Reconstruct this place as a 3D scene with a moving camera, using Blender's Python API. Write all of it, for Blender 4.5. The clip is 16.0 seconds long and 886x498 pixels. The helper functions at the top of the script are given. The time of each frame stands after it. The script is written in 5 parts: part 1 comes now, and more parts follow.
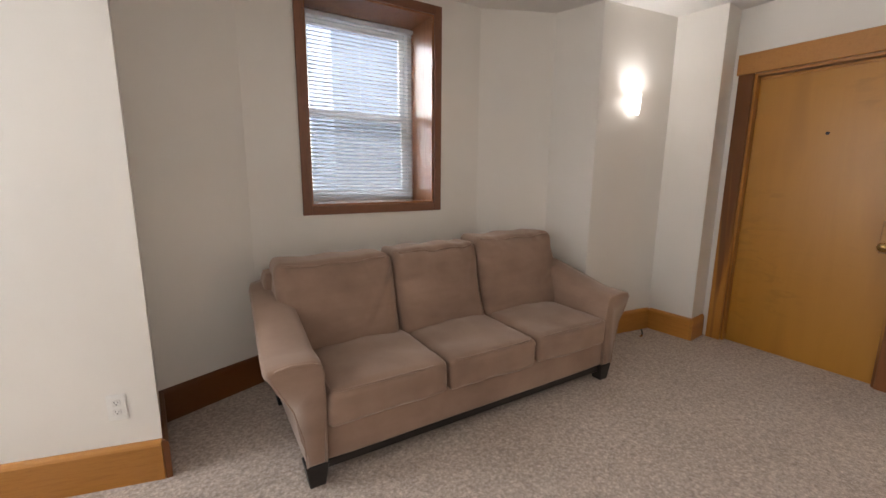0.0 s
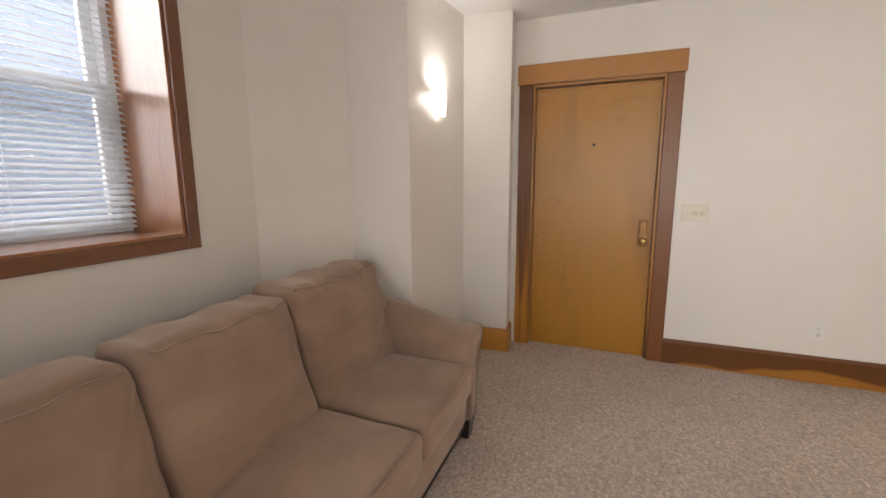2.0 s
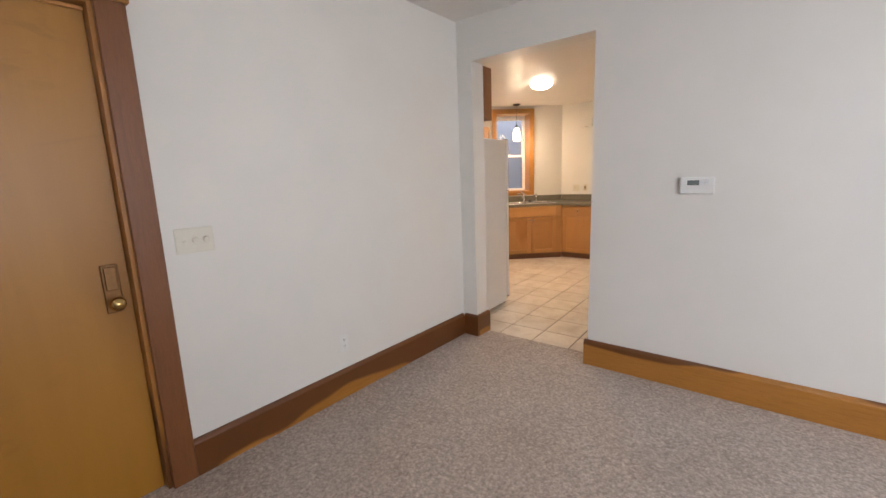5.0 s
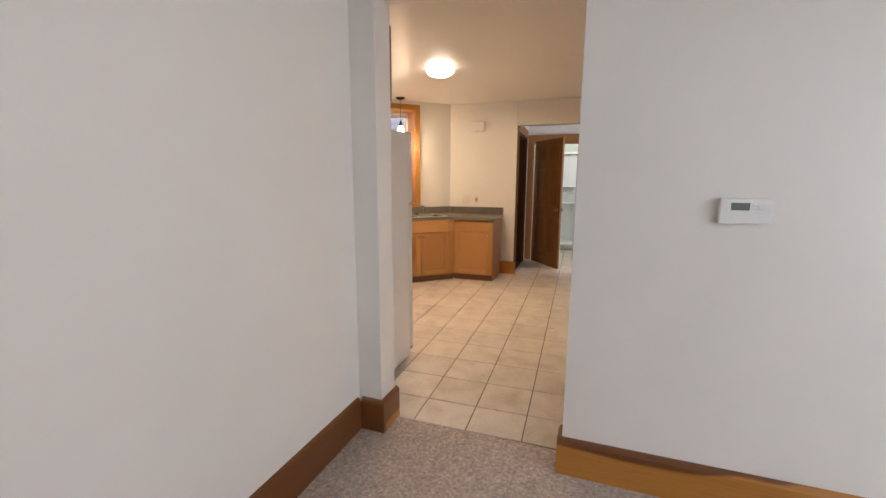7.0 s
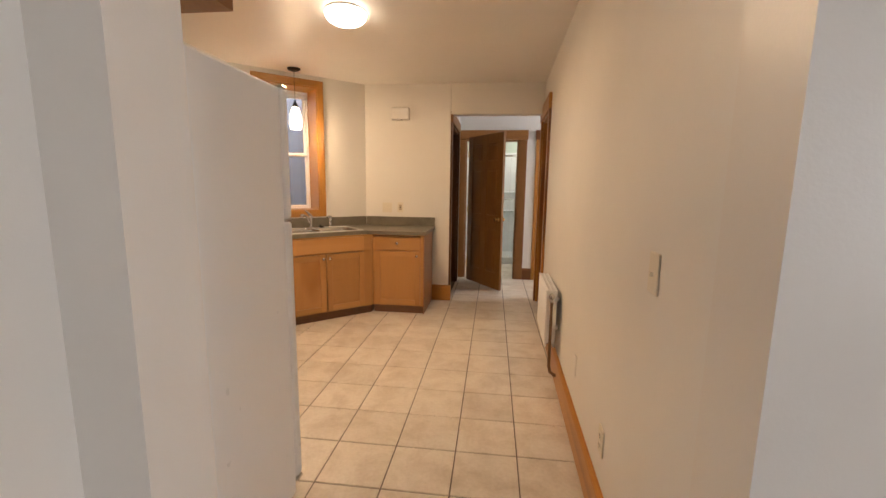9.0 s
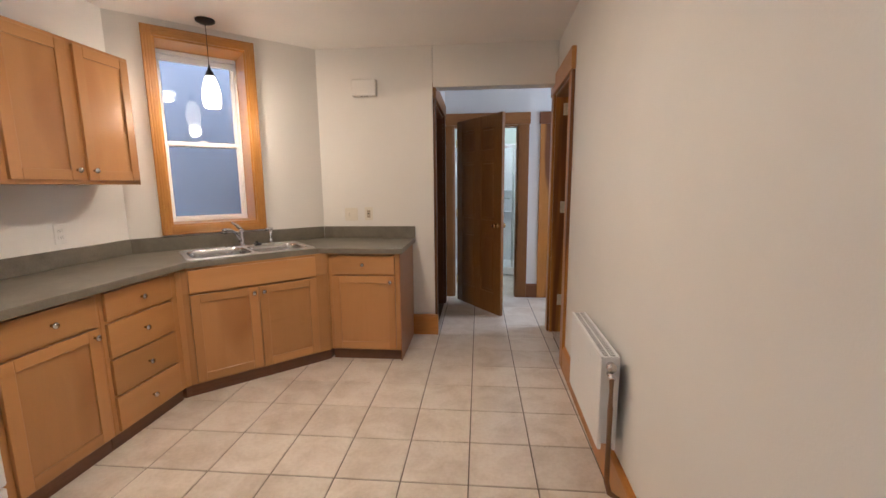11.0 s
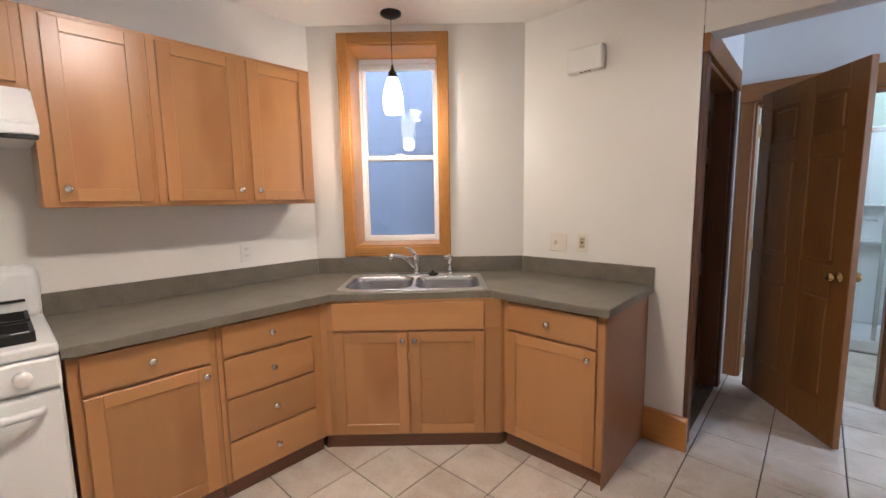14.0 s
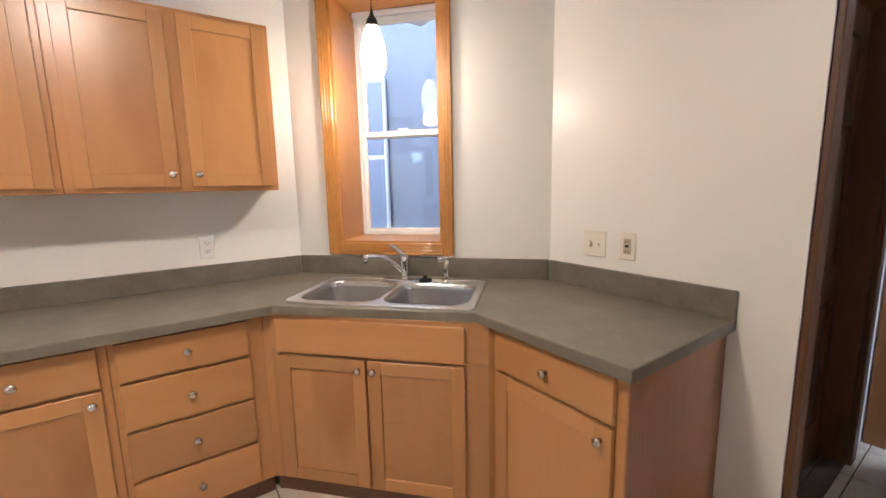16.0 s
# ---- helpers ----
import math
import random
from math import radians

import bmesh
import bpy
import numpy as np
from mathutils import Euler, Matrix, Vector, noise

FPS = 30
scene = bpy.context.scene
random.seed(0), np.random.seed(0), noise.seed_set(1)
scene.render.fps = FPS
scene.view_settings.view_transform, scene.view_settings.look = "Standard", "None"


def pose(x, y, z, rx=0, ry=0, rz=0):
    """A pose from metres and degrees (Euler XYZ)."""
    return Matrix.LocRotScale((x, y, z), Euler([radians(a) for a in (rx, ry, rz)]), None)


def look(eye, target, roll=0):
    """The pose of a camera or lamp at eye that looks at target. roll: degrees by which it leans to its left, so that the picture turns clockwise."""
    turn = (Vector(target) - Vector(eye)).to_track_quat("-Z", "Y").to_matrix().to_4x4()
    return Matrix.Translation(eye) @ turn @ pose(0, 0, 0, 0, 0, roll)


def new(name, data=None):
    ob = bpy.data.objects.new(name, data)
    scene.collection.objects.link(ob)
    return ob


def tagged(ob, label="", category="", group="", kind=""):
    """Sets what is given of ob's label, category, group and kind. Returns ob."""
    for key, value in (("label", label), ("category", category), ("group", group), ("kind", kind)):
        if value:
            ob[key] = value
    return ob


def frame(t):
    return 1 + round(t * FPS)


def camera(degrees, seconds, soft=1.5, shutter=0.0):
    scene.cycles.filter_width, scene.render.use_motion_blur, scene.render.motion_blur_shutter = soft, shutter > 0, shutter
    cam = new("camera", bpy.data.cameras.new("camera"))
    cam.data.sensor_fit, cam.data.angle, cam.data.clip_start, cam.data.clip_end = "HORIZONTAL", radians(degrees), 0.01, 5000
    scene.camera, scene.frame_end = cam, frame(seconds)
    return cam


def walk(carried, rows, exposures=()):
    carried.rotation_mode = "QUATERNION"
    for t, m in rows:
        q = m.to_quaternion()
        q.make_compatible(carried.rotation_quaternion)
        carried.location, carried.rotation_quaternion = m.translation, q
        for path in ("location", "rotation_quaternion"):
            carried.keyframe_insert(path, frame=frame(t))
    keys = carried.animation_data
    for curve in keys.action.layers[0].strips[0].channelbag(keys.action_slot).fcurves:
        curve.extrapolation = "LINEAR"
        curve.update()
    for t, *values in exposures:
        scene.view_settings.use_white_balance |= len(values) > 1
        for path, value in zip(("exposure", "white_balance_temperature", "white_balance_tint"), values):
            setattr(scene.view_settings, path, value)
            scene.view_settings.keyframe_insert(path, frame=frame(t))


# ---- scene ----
cam = camera(94.3, 16.0)
PATH = [
    (0.0, (-0.037, 0.427, 1.333), (1.027, 2.082, 0.975), 0.5),
    (0.5, (0.078, 0.719, 1.345), (1.24, 2.317, 1.038), 1.0),
    (1.0, (0.125, 0.966, 1.341), (1.52, 2.372, 1.065), 0.8),
    (1.5, (0.148, 1.222, 1.355), (1.822, 2.273, 1.047), 0.1),
    (2.0, (0.285, 1.406, 1.352), (2.137, 2.09, 1.032), -0.3),
    (2.5, (0.441, 1.564, 1.378), (2.394, 1.845, 1.057), -0.3),
    (3.0, (0.611, 1.709, 1.402), (2.572, 1.502, 1.068), -1.1),
    (3.5, (0.8, 1.749, 1.388), (2.661, 1.104, 1.041), -1.4),
    (4.0, (1.092, 1.719, 1.391), (2.797, 0.723, 1.068), -1.0),
    (4.5, (1.331, 1.636, 1.372), (2.796, 0.31, 1.061), -1.1),
    (5.0, (1.566, 1.533, 1.375), (2.77, -0.027, 1.028), -2.1),
    (5.2, (1.665, 1.488, 1.373), (2.785, -0.128, 1.004), -2.2),
    (7.3, (2.548, 0.361, 1.378), (3.065, -1.548, 1.082), 0.2),
    (7.5, (2.608, 0.224, 1.35), (3.047, -1.708, 1.076), -0.1),
    (8.0, (2.764, -0.085, 1.348), (3.011, -2.05, 1.071), -1.0),
    (8.5, (2.787, -0.439, 1.37), (3.056, -2.398, 1.068), 0.4),
    (9.0, (2.835, -0.728, 1.354), (3.069, -2.691, 1.054), 0.8),
    (9.5, (2.919, -1.045, 1.36), (3.071, -3.017, 1.059), -0.2),
    (9.7, (2.953, -1.154, 1.341), (3.063, -3.129, 1.044), -0.5),
    (11.8, (2.916, -2.348, 1.361), (3.289, -4.285, 1.032), -0.5),
    (12.0, (2.874, -2.434, 1.384), (3.334, -4.346, 1.021), -0.3),
    (12.5, (2.86, -2.652, 1.327), (3.528, -4.504, 0.977), -0.3),
    (13.0, (2.865, -2.859, 1.359), (3.824, -4.588, 1.061), -0.7),
    (13.5, (2.865, -3.01, 1.375), (4.083, -4.578, 1.138), -0.6),
    (14.0, (2.864, -3.101, 1.378), (4.204, -4.567, 1.141), -0.9),
    (14.5, (2.862, -3.249, 1.365), (4.241, -4.67, 1.083), -1.6),
    (15.0, (2.934, -3.43, 1.365), (4.341, -4.822, 1.073), -1.8),
    (15.5, (2.99, -3.633, 1.371), (4.468, -4.951, 1.092), -1.6),
    (16.0, (2.964, -3.904, 1.371), (4.584, -5.037, 1.07), -1.2),
]
EXPOSURES = [(0.0, 0.80, 6900, 15), (1.0, 0.98, 6750, 15), (2.5, 0.99, 7250, 15), (3.5, 1.0, 6500, 14), (5.0, 0.89, 6250, 14), (7.5, 0.80, 6250, 15), (8.5, 0.72, 6850, 15), (9.5, 0.70, 6350, 15), (12.0, 0.64, 4850, 11), (14.0, 0.80, 4850, 11), (16.0, 0.96, 4950, 11)]
walk(cam, [(t, look(eye, target, roll)) for t, eye, target, roll in PATH], EXPOSURES)

# world: overcast daylight between the houses
world = bpy.data.worlds.new("sky")
scene.world = world
world.use_nodes = True
wn = world.node_tree.nodes
sky = wn.new("ShaderNodeTexSky")
sky.sky_type, sky.sun_disc = "NISHITA", False
sky.sun_elevation, sky.sun_rotation = radians(40), radians(200)
sky.dust_density, sky.ozone_density = 5.0, 0.6
wn["Background"].inputs["Strength"].default_value = 0.15
world.node_tree.links.new(sky.outputs["Color"], wn["Background"].inputs["Color"])
sun_data = bpy.data.lights.new("sun", "SUN")
sun_data.energy, sun_data.angle, sun_data.color = 1.0, radians(12), (1.0, 0.96, 0.9)
sun = new("sun", sun_data)
sun.matrix_world = look((0, -6, 10), (2.5, 3, 2))


def lamp(name, x, y, z, power, colour, radius):
    data = bpy.data.lights.new(name, "POINT")
    data.energy, data.color, data.shadow_soft_size = power, colour, radius
    ob = new(name, data)
    ob.location = (x, y, z)
    return ob


def window_light(name, eye, target, width, height, power, colour, spread=180):
    data = bpy.data.lights.new(name, "AREA")
    data.shape, data.size, data.size_y, data.energy, data.color = "RECTANGLE", width, height, power, colour
    ob = new(name, data)
    data.spread = radians(spread)
    ob.matrix_world = look(eye, target)
    return ob


WARM, COOL = (1.0, 0.72, 0.44), (1.0, 0.94, 0.88)
# the living room stands a little askew to the kitchen
LIV = pose(0.031, 0.3675, 0, 0, 0, -1.42)


def lp(x, y):
    v = LIV @ Vector((x, y, 0))
    return (v.x, v.y)


dome_data = bpy.data.lights.new("ceiling_lamp_light", "AREA")
dome_data.shape, dome_data.size, dome_data.energy, dome_data.color = "DISK", 0.24, 19, WARM
dome_light = new("ceiling_lamp_light", dome_data)
dome_light.location = (3.845, -3.56, 2.385)
lamp("pendant_bulb", 4.85, -4.84, 1.86, 10, WARM, 0.05)
lamp("sconce_bulb", *lp(2.884, 2.078), 1.905, 1.0, COOL, 0.035)
sconce_data = bpy.data.lights.new("sconce_uplight", "AREA")
sconce_data.shape, sconce_data.size, sconce_data.energy, sconce_data.color = "DISK", 0.075, 1.0, (0.95, 0.98, 1.0)
sconce_data.spread = radians(155)
sconce_up = new("sconce_uplight", sconce_data)
sconce_up.matrix_world = look((*lp(2.882, 2.086), 1.934), (*lp(2.882, 2.087), 2.5))
lamp("sconce_bulb", *lp(-0.10, -1.53), 1.975, 4, COOL, 0.035)
lamp("bathroom_bulb", 2.6, -7.6, 2.45, 17, (1.0, 0.96, 0.86), 0.12)
# two added fill panels brighten the living room from assumed windows out of view
window_light("daylight_living", (*lp(-2.12, 0.45), 1.5), (*lp(3.3, -0.3), 1.6), 1.1, 1.45, 7.5, (0.97, 0.975, 0.97), 100)
window_light("daylight_living", (*lp(-1.70, 2.32), 1.53), (*lp(-0.6, -1.0), 1.1), 0.85, 1.45, 37, (0.84, 0.92, 1.0))
window_light("daylight_west_hall", (0.25, -6.3, 1.6), (2.4, -6.3, 1.4), 0.8, 1.4, 23, (0.98, 0.98, 1.0))


# ---- materials ----
def node(tree, kind, **inputs):
    n = tree.nodes.new(kind)
    for k, v in inputs.items():
        n.inputs[k.replace("_", " ")].default_value = v
    return n


def ramp(tree, fac, stops):
    r = tree.nodes.new("ShaderNodeValToRGB")
    els = r.color_ramp.elements
    while len(els) < len(stops):
        els.new(0.5)
    for e, (p, c) in zip(els, stops):
        e.position, e.color = p, (*c, 1)
    tree.links.new(fac, r.inputs["Fac"])
    return r.outputs["Color"]


def mix(tree, kind, fac, a, b):
    m = tree.nodes.new("ShaderNodeMix")
    m.data_type, m.blend_type = "RGBA", kind
    for sock, v in ((m.inputs[0], fac), (m.inputs[6], a), (m.inputs[7], b)):
        if isinstance(v, (int, float)):
            sock.default_value = v
        elif isinstance(v, tuple):
            sock.default_value = (*v, 1)
        else:
            tree.links.new(v, sock)
    return m.outputs[2]


def base(name):
    m = bpy.data.materials.new(name)
    m.use_nodes = True
    tree = m.node_tree
    return m, tree, tree.nodes["Principled BSDF"], tree.nodes.new("ShaderNodeTexCoord").outputs["Object"]


def scaled(tree, vec, scale, spin=0.0):
    mp = tree.nodes.new("ShaderNodeMapping")
    mp.inputs["Scale"].default_value = scale
    mp.inputs["Rotation"].default_value = (0, 0, spin)
    tree.links.new(vec, mp.inputs["Vector"])
    return mp.outputs["Vector"]


def noisy(tree, vec, scale, detail=4.0, rough=0.55, warp=0.0):
    n = node(tree, "ShaderNodeTexNoise", Scale=scale, Detail=detail, Roughness=rough, Distortion=warp)
    tree.links.new(vec, n.inputs["Vector"])
    return n.outputs["Fac"]


def bump(tree, bsdf, height, strength, distance):
    b = node(tree, "ShaderNodeBump", Strength=strength, Distance=distance)
    tree.links.new(height, b.inputs["Height"])
    tree.links.new(b.outputs["Normal"], bsdf.inputs["Normal"])


def painted(name, colour, rough=0.45, relief=0.15, spots=0.06, fine=160.0, gloss=0.5):
    """Rolled wall paint or enamel: orange peel, faint scuffs and uneven gloss."""
    m, tree, bsdf, vec = base(name)
    big = noisy(tree, vec, 1.3, 3)
    dark = tuple(c * (1 - spots) for c in colour)
    bsdf.inputs["Roughness"].default_value = rough
    bsdf.inputs["Specular IOR Level"].default_value = gloss
    tree.links.new(ramp(tree, big, [(0.3, dark), (0.7, colour)]), bsdf.inputs["Base Color"])
    rr = node(tree, "ShaderNodeMapRange")
    rr.inputs["To Min"].default_value, rr.inputs["To Max"].default_value = rough * 0.9, rough * 1.15
    tree.links.new(noisy(tree, vec, 6.0, 4), rr.inputs["Value"])
    tree.links.new(rr.outputs["Result"], bsdf.inputs["Roughness"])
    bump(tree, bsdf, noisy(tree, vec, fine, 2), relief, 0.002)
    return m


def wooden(name, light, mid, dark, axis="z", rough=0.35, patch=0.0, coat=0.25, fine=1.0, random_tone=0.10, pore=0.5, across=2.6, figure=0.0, along=0.55, heart=False):
    """Varnished wood with its grain along one axis; patch: share of darker, uneven stain."""
    m, tree, bsdf, vec = base(name)
    shift = tree.nodes.new("ShaderNodeVectorMath")
    info = tree.nodes.new("ShaderNodeObjectInfo")
    comb = tree.nodes.new("ShaderNodeCombineXYZ")
    mult = node(tree, "ShaderNodeMath")
    mult.operation = "MULTIPLY"
    mult.inputs[1].default_value = 7.3
    tree.links.new(info.outputs["Random"], mult.inputs[0])
    for k in ("X", "Y", "Z"):
        tree.links.new(mult.outputs[0], comb.inputs[k])
    tree.links.new(vec, shift.inputs[0])
    tree.links.new(comb.outputs[0], shift.inputs[1])
    raw, vec = vec, shift.outputs[0]
    s = {"x": (1.2, 16, 16), "y": (16, 1.2, 16), "z": (16, 16, 1.2)}[axis]
    grain = noisy(tree, scaled(tree, vec, s), 3.0 * fine, 6, 0.6, 0.6)
    pores = noisy(tree, scaled(tree, vec, tuple(v * 4 for v in s)), 6.0 * fine, 3, 0.7)
    col = ramp(tree, grain, [(0.25, mid), (0.5, light), (0.75, mid)])
    fleck = ramp(tree, pores, [(0.30, tuple(c * 0.80 for c in mid)), (0.46, (1, 1, 1))])
    col = mix(tree, "MULTIPLY", pore, col, fleck)
    blotch = noisy(tree, scaled(tree, vec, tuple(along if v < 2 else across for v in s)), 1.0, 2, 0.4, 0.4)
    lo = 0.66 - 0.22 * patch
    edge = 0.10 if patch > 0.5 else 0.25
    stain = ramp(tree, blotch, [(lo, (0, 0, 0)), (lo + edge, (1, 1, 1))])
    if heart:
        # dark heartwood in the upper part of a board, its edge wandering along the length
        sep = tree.nodes.new("ShaderNodeSeparateXYZ")
        tree.links.new(raw, sep.inputs[0])
        rise = node(tree, "ShaderNodeMath")
        rise.operation = "MULTIPLY_ADD"
        rise.inputs[1].default_value = 1.3
        tree.links.new(sep.outputs["Z"], rise.inputs[0])
        tree.links.new(noisy(tree, scaled(tree, vec, (0.9, 0.9, 1.2)), 1.0, 2, 0.45), rise.inputs[2])
        stain = ramp(tree, rise.outputs[0], [(heart - 0.012, (0, 0, 0)), (heart + 0.012, (1, 1, 1))])
    col = mix(tree, "MIX", stain, col, dark) if patch > 0 else mix(tree, "MIX", 0.0, col, dark)
    if figure > 0:
        # curly figure across the grain, in patches
        curl = noisy(tree, scaled(tree, vec, tuple(12.0 if v < 2 else 4.0 for v in s)), 1.0, 4, 0.6, 1.2)
        where = ramp(tree, noisy(tree, vec, 2.0, 2), [(0.52, (0, 0, 0)), (0.64, (1, 1, 1))])
        marks = ramp(tree, curl, [(0.36, tuple(0.72 for _ in dark)), (0.50, (1, 1, 1))])
        marks = mix(tree, "MIX", where, (1.0, 1.0, 1.0), marks)
        col = mix(tree, "MULTIPLY", figure, col, marks)
    tone = node(tree, "ShaderNodeMapRange")
    tone.inputs["To Min"].default_value, tone.inputs["To Max"].default_value = 1 - random_tone, 1 + random_tone
    tree.links.new(info.outputs["Random"], tone.inputs["Value"])
    hsv = node(tree, "ShaderNodeHueSaturation")
    tree.links.new(tone.outputs["Result"], hsv.inputs["Value"])
    tree.links.new(col, hsv.inputs["Color"])
    tree.links.new(hsv.outputs["Color"], bsdf.inputs["Base Color"])
    bsdf.inputs["Roughness"].default_value = rough
    bsdf.inputs["Coat Weight"].default_value = coat
    bsdf.inputs["Coat Roughness"].default_value = 0.25
    bump(tree, bsdf, pores, 0.01 + 0.14 * pore, 0.001)
    return m


def plain(name, colour, rough=0.4, metal=0.0, grain=0.03, fine=60.0, **more):
    m, tree, bsdf, vec = base(name)
    n = noisy(tree, vec, fine, 3)
    lo = tuple(max(0.0, c * (1 - grain)) for c in colour)
    tree.links.new(ramp(tree, n, [(0.35, lo), (0.65, colour)]), bsdf.inputs["Base Color"])
    bsdf.inputs["Roughness"].default_value, bsdf.inputs["Metallic"].default_value = rough, metal
    for k, v in more.items():
        bsdf.inputs[k.replace("_", " ")].default_value = v
    return m


def glowing(name, colour, strength, skin=(0.9, 0.9, 0.88)):
    m, tree, bsdf, vec = base(name)
    bsdf.inputs["Base Color"].default_value = (*skin, 1)
    bsdf.inputs["Roughness"].default_value = 0.3
    bsdf.inputs["Emission Color"].default_value = (*colour, 1)
    bsdf.inputs["Emission Strength"].default_value = strength
    return m


def carpet():
    """Cut pile in mixed beige and brown yarn, trodden unevenly."""
    m, tree, bsdf, vec = base("carpet_pile")
    tuft = node(tree, "ShaderNodeTexVoronoi", Scale=95.0)
    tree.links.new(vec, tuft.inputs["Vector"])
    loop = noisy(tree, vec, 210.0, 3, 0.7)
    clump = noisy(tree, vec, 58.0, 6, 0.80)
    tread = noisy(tree, vec, 2.0, 4, 0.6)
    col = ramp(tree, clump, [(0.33, (0.29, 0.236, 0.20)), (0.45, (0.465, 0.388, 0.333)), (0.55, (0.59, 0.50, 0.435)), (0.68, (0.88, 0.78, 0.70))])
    yarn = ramp(tree, tuft.outputs["Color"], [(0.2, (0.78, 0.74, 0.70)), (0.55, (1, 1, 1))])
    col = mix(tree, "MULTIPLY", 0.5, col, yarn)
    col = mix(tree, "MULTIPLY", 0.50, col, ramp(tree, tread, [(0.35, (0.80, 0.78, 0.76)), (0.65, (1, 1, 1))]))
    col = mix(tree, "MULTIPLY", 0.20, col, ramp(tree, loop, [(0.35, (0.6, 0.58, 0.56)), (0.6, (1, 1, 1))]))
    tree.links.new(col, bsdf.inputs["Base Color"])
    bsdf.inputs["Roughness"].default_value = 0.95
    bsdf.inputs["Specular IOR Level"].default_value = 0.1
    bsdf.inputs["Sheen Weight"].default_value = 0.2
    total = mix(tree, "ADD", 0.7, clump, loop)
    bump(tree, bsdf, total, 0.5, 0.008)
    return m


def suede():
    m, tree, bsdf, vec = base("microsuede")
    nap = noisy(tree, vec, 4.0, 4, 0.55, 0.25)
    fine = noisy(tree, vec, 260.0, 3)
    brushed = noisy(tree, scaled(tree, vec, (1, 1, 4)), 2.6, 3, 0.5, 0.3)
    col = ramp(tree, nap, [(0.30, (0.240, 0.153, 0.110)), (0.70, (0.320, 0.213, 0.157))])
    col = mix(tree, "MULTIPLY", 0.35, col, ramp(tree, brushed, [(0.38, (0.70, 0.68, 0.67)), (0.6, (1, 1, 1))]))
    tree.links.new(col, bsdf.inputs["Base Color"])
    bsdf.inputs["Roughness"].default_value = 0.85
    bsdf.inputs["Specular IOR Level"].default_value = 0.15
    bsdf.inputs["Sheen Weight"].default_value = 0.5
    bsdf.inputs["Sheen Tint"].default_value = (0.85, 0.75, 0.68, 1)
    bump(tree, bsdf, fine, 0.2, 0.001)
    return m


def ceramic():
    """Glazed beige floor tile, a little different from tile to tile, with cloudy mottling."""
    m, tree, bsdf, vec = base("floor_tile_glaze")
    info = tree.nodes.new("ShaderNodeObjectInfo")
    geo = tree.nodes.new("ShaderNodeNewGeometry")
    cloud = noisy(tree, geo.outputs["Position"], 5.0, 5, 0.6, 0.4)
    speck = noisy(tree, geo.outputs["Position"], 55.0, 4, 0.6)
    col = ramp(tree, cloud, [(0.3, (0.56, 0.48, 0.39)), (0.55, (0.69, 0.625, 0.54)), (0.75, (0.74, 0.69, 0.61))])
    col = mix(tree, "MULTIPLY", 0.4, col, ramp(tree, speck, [(0.35, (0.82, 0.79, 0.75)), (0.6, (1, 1, 1))]))
    tone = node(tree, "ShaderNodeMapRange")
    tone.inputs["To Min"].default_value, tone.inputs["To Max"].default_value = 0.93, 1.05
    tree.links.new(info.outputs["Random"], tone.inputs["Value"])
    hsv = node(tree, "ShaderNodeHueSaturation")
    tree.links.new(tone.outputs["Result"], hsv.inputs["Value"])
    tree.links.new(col, hsv.inputs["Color"])
    tree.links.new(hsv.outputs["Color"], bsdf.inputs["Base Color"])
    bsdf.inputs["Roughness"].default_value = 0.33
    bump(tree, bsdf, speck, 0.12, 0.002)
    return m


def laminate():
    m, tree, bsdf, vec = base("grey_green_laminate")
    cloud = noisy(tree, vec, 7.0, 5, 0.65, 0.3)
    speck = noisy(tree, vec, 120.0, 3, 0.7)
    col = ramp(tree, cloud, [(0.3, (0.135, 0.122, 0.092)), (0.7, (0.205, 0.186, 0.145))])
    col = mix(tree, "MULTIPLY", 0.5, col, ramp(tree, speck, [(0.36, (0.75, 0.75, 0.72)), (0.6, (1, 1, 1))]))
    tree.links.new(col, bsdf.inputs["Base Color"])
    bsdf.inputs["Roughness"].default_value = 0.36
    bump(tree, bsdf, speck, 0.05, 0.001)
    return m


def steel(name, rough=0.28, axis=(2, 90, 90), tone=1.0):
    m, tree, bsdf, vec = base(name)
    streak = noisy(tree, scaled(tree, vec, axis), 6.0, 4)
    tree.links.new(ramp(tree, streak, [(0.3, (0.50 * tone,) * 3), (0.7, (0.66 * tone,) * 3)]), bsdf.inputs["Base Color"])
    bsdf.inputs["Metallic"].default_value, bsdf.inputs["Roughness"].default_value = 1.0, rough
    bump(tree, bsdf, streak, 0.04, 0.001)
    return m


def pane_glass():
    m, tree, bsdf, vec = base("window_glass")
    bsdf.inputs["Base Color"].default_value = (0.96, 0.98, 1.0, 1)
    bsdf.inputs["Roughness"].default_value = 0.02
    bsdf.inputs["Transmission Weight"].default_value = 1.0
    bsdf.inputs["IOR"].default_value = 1.45
    return m


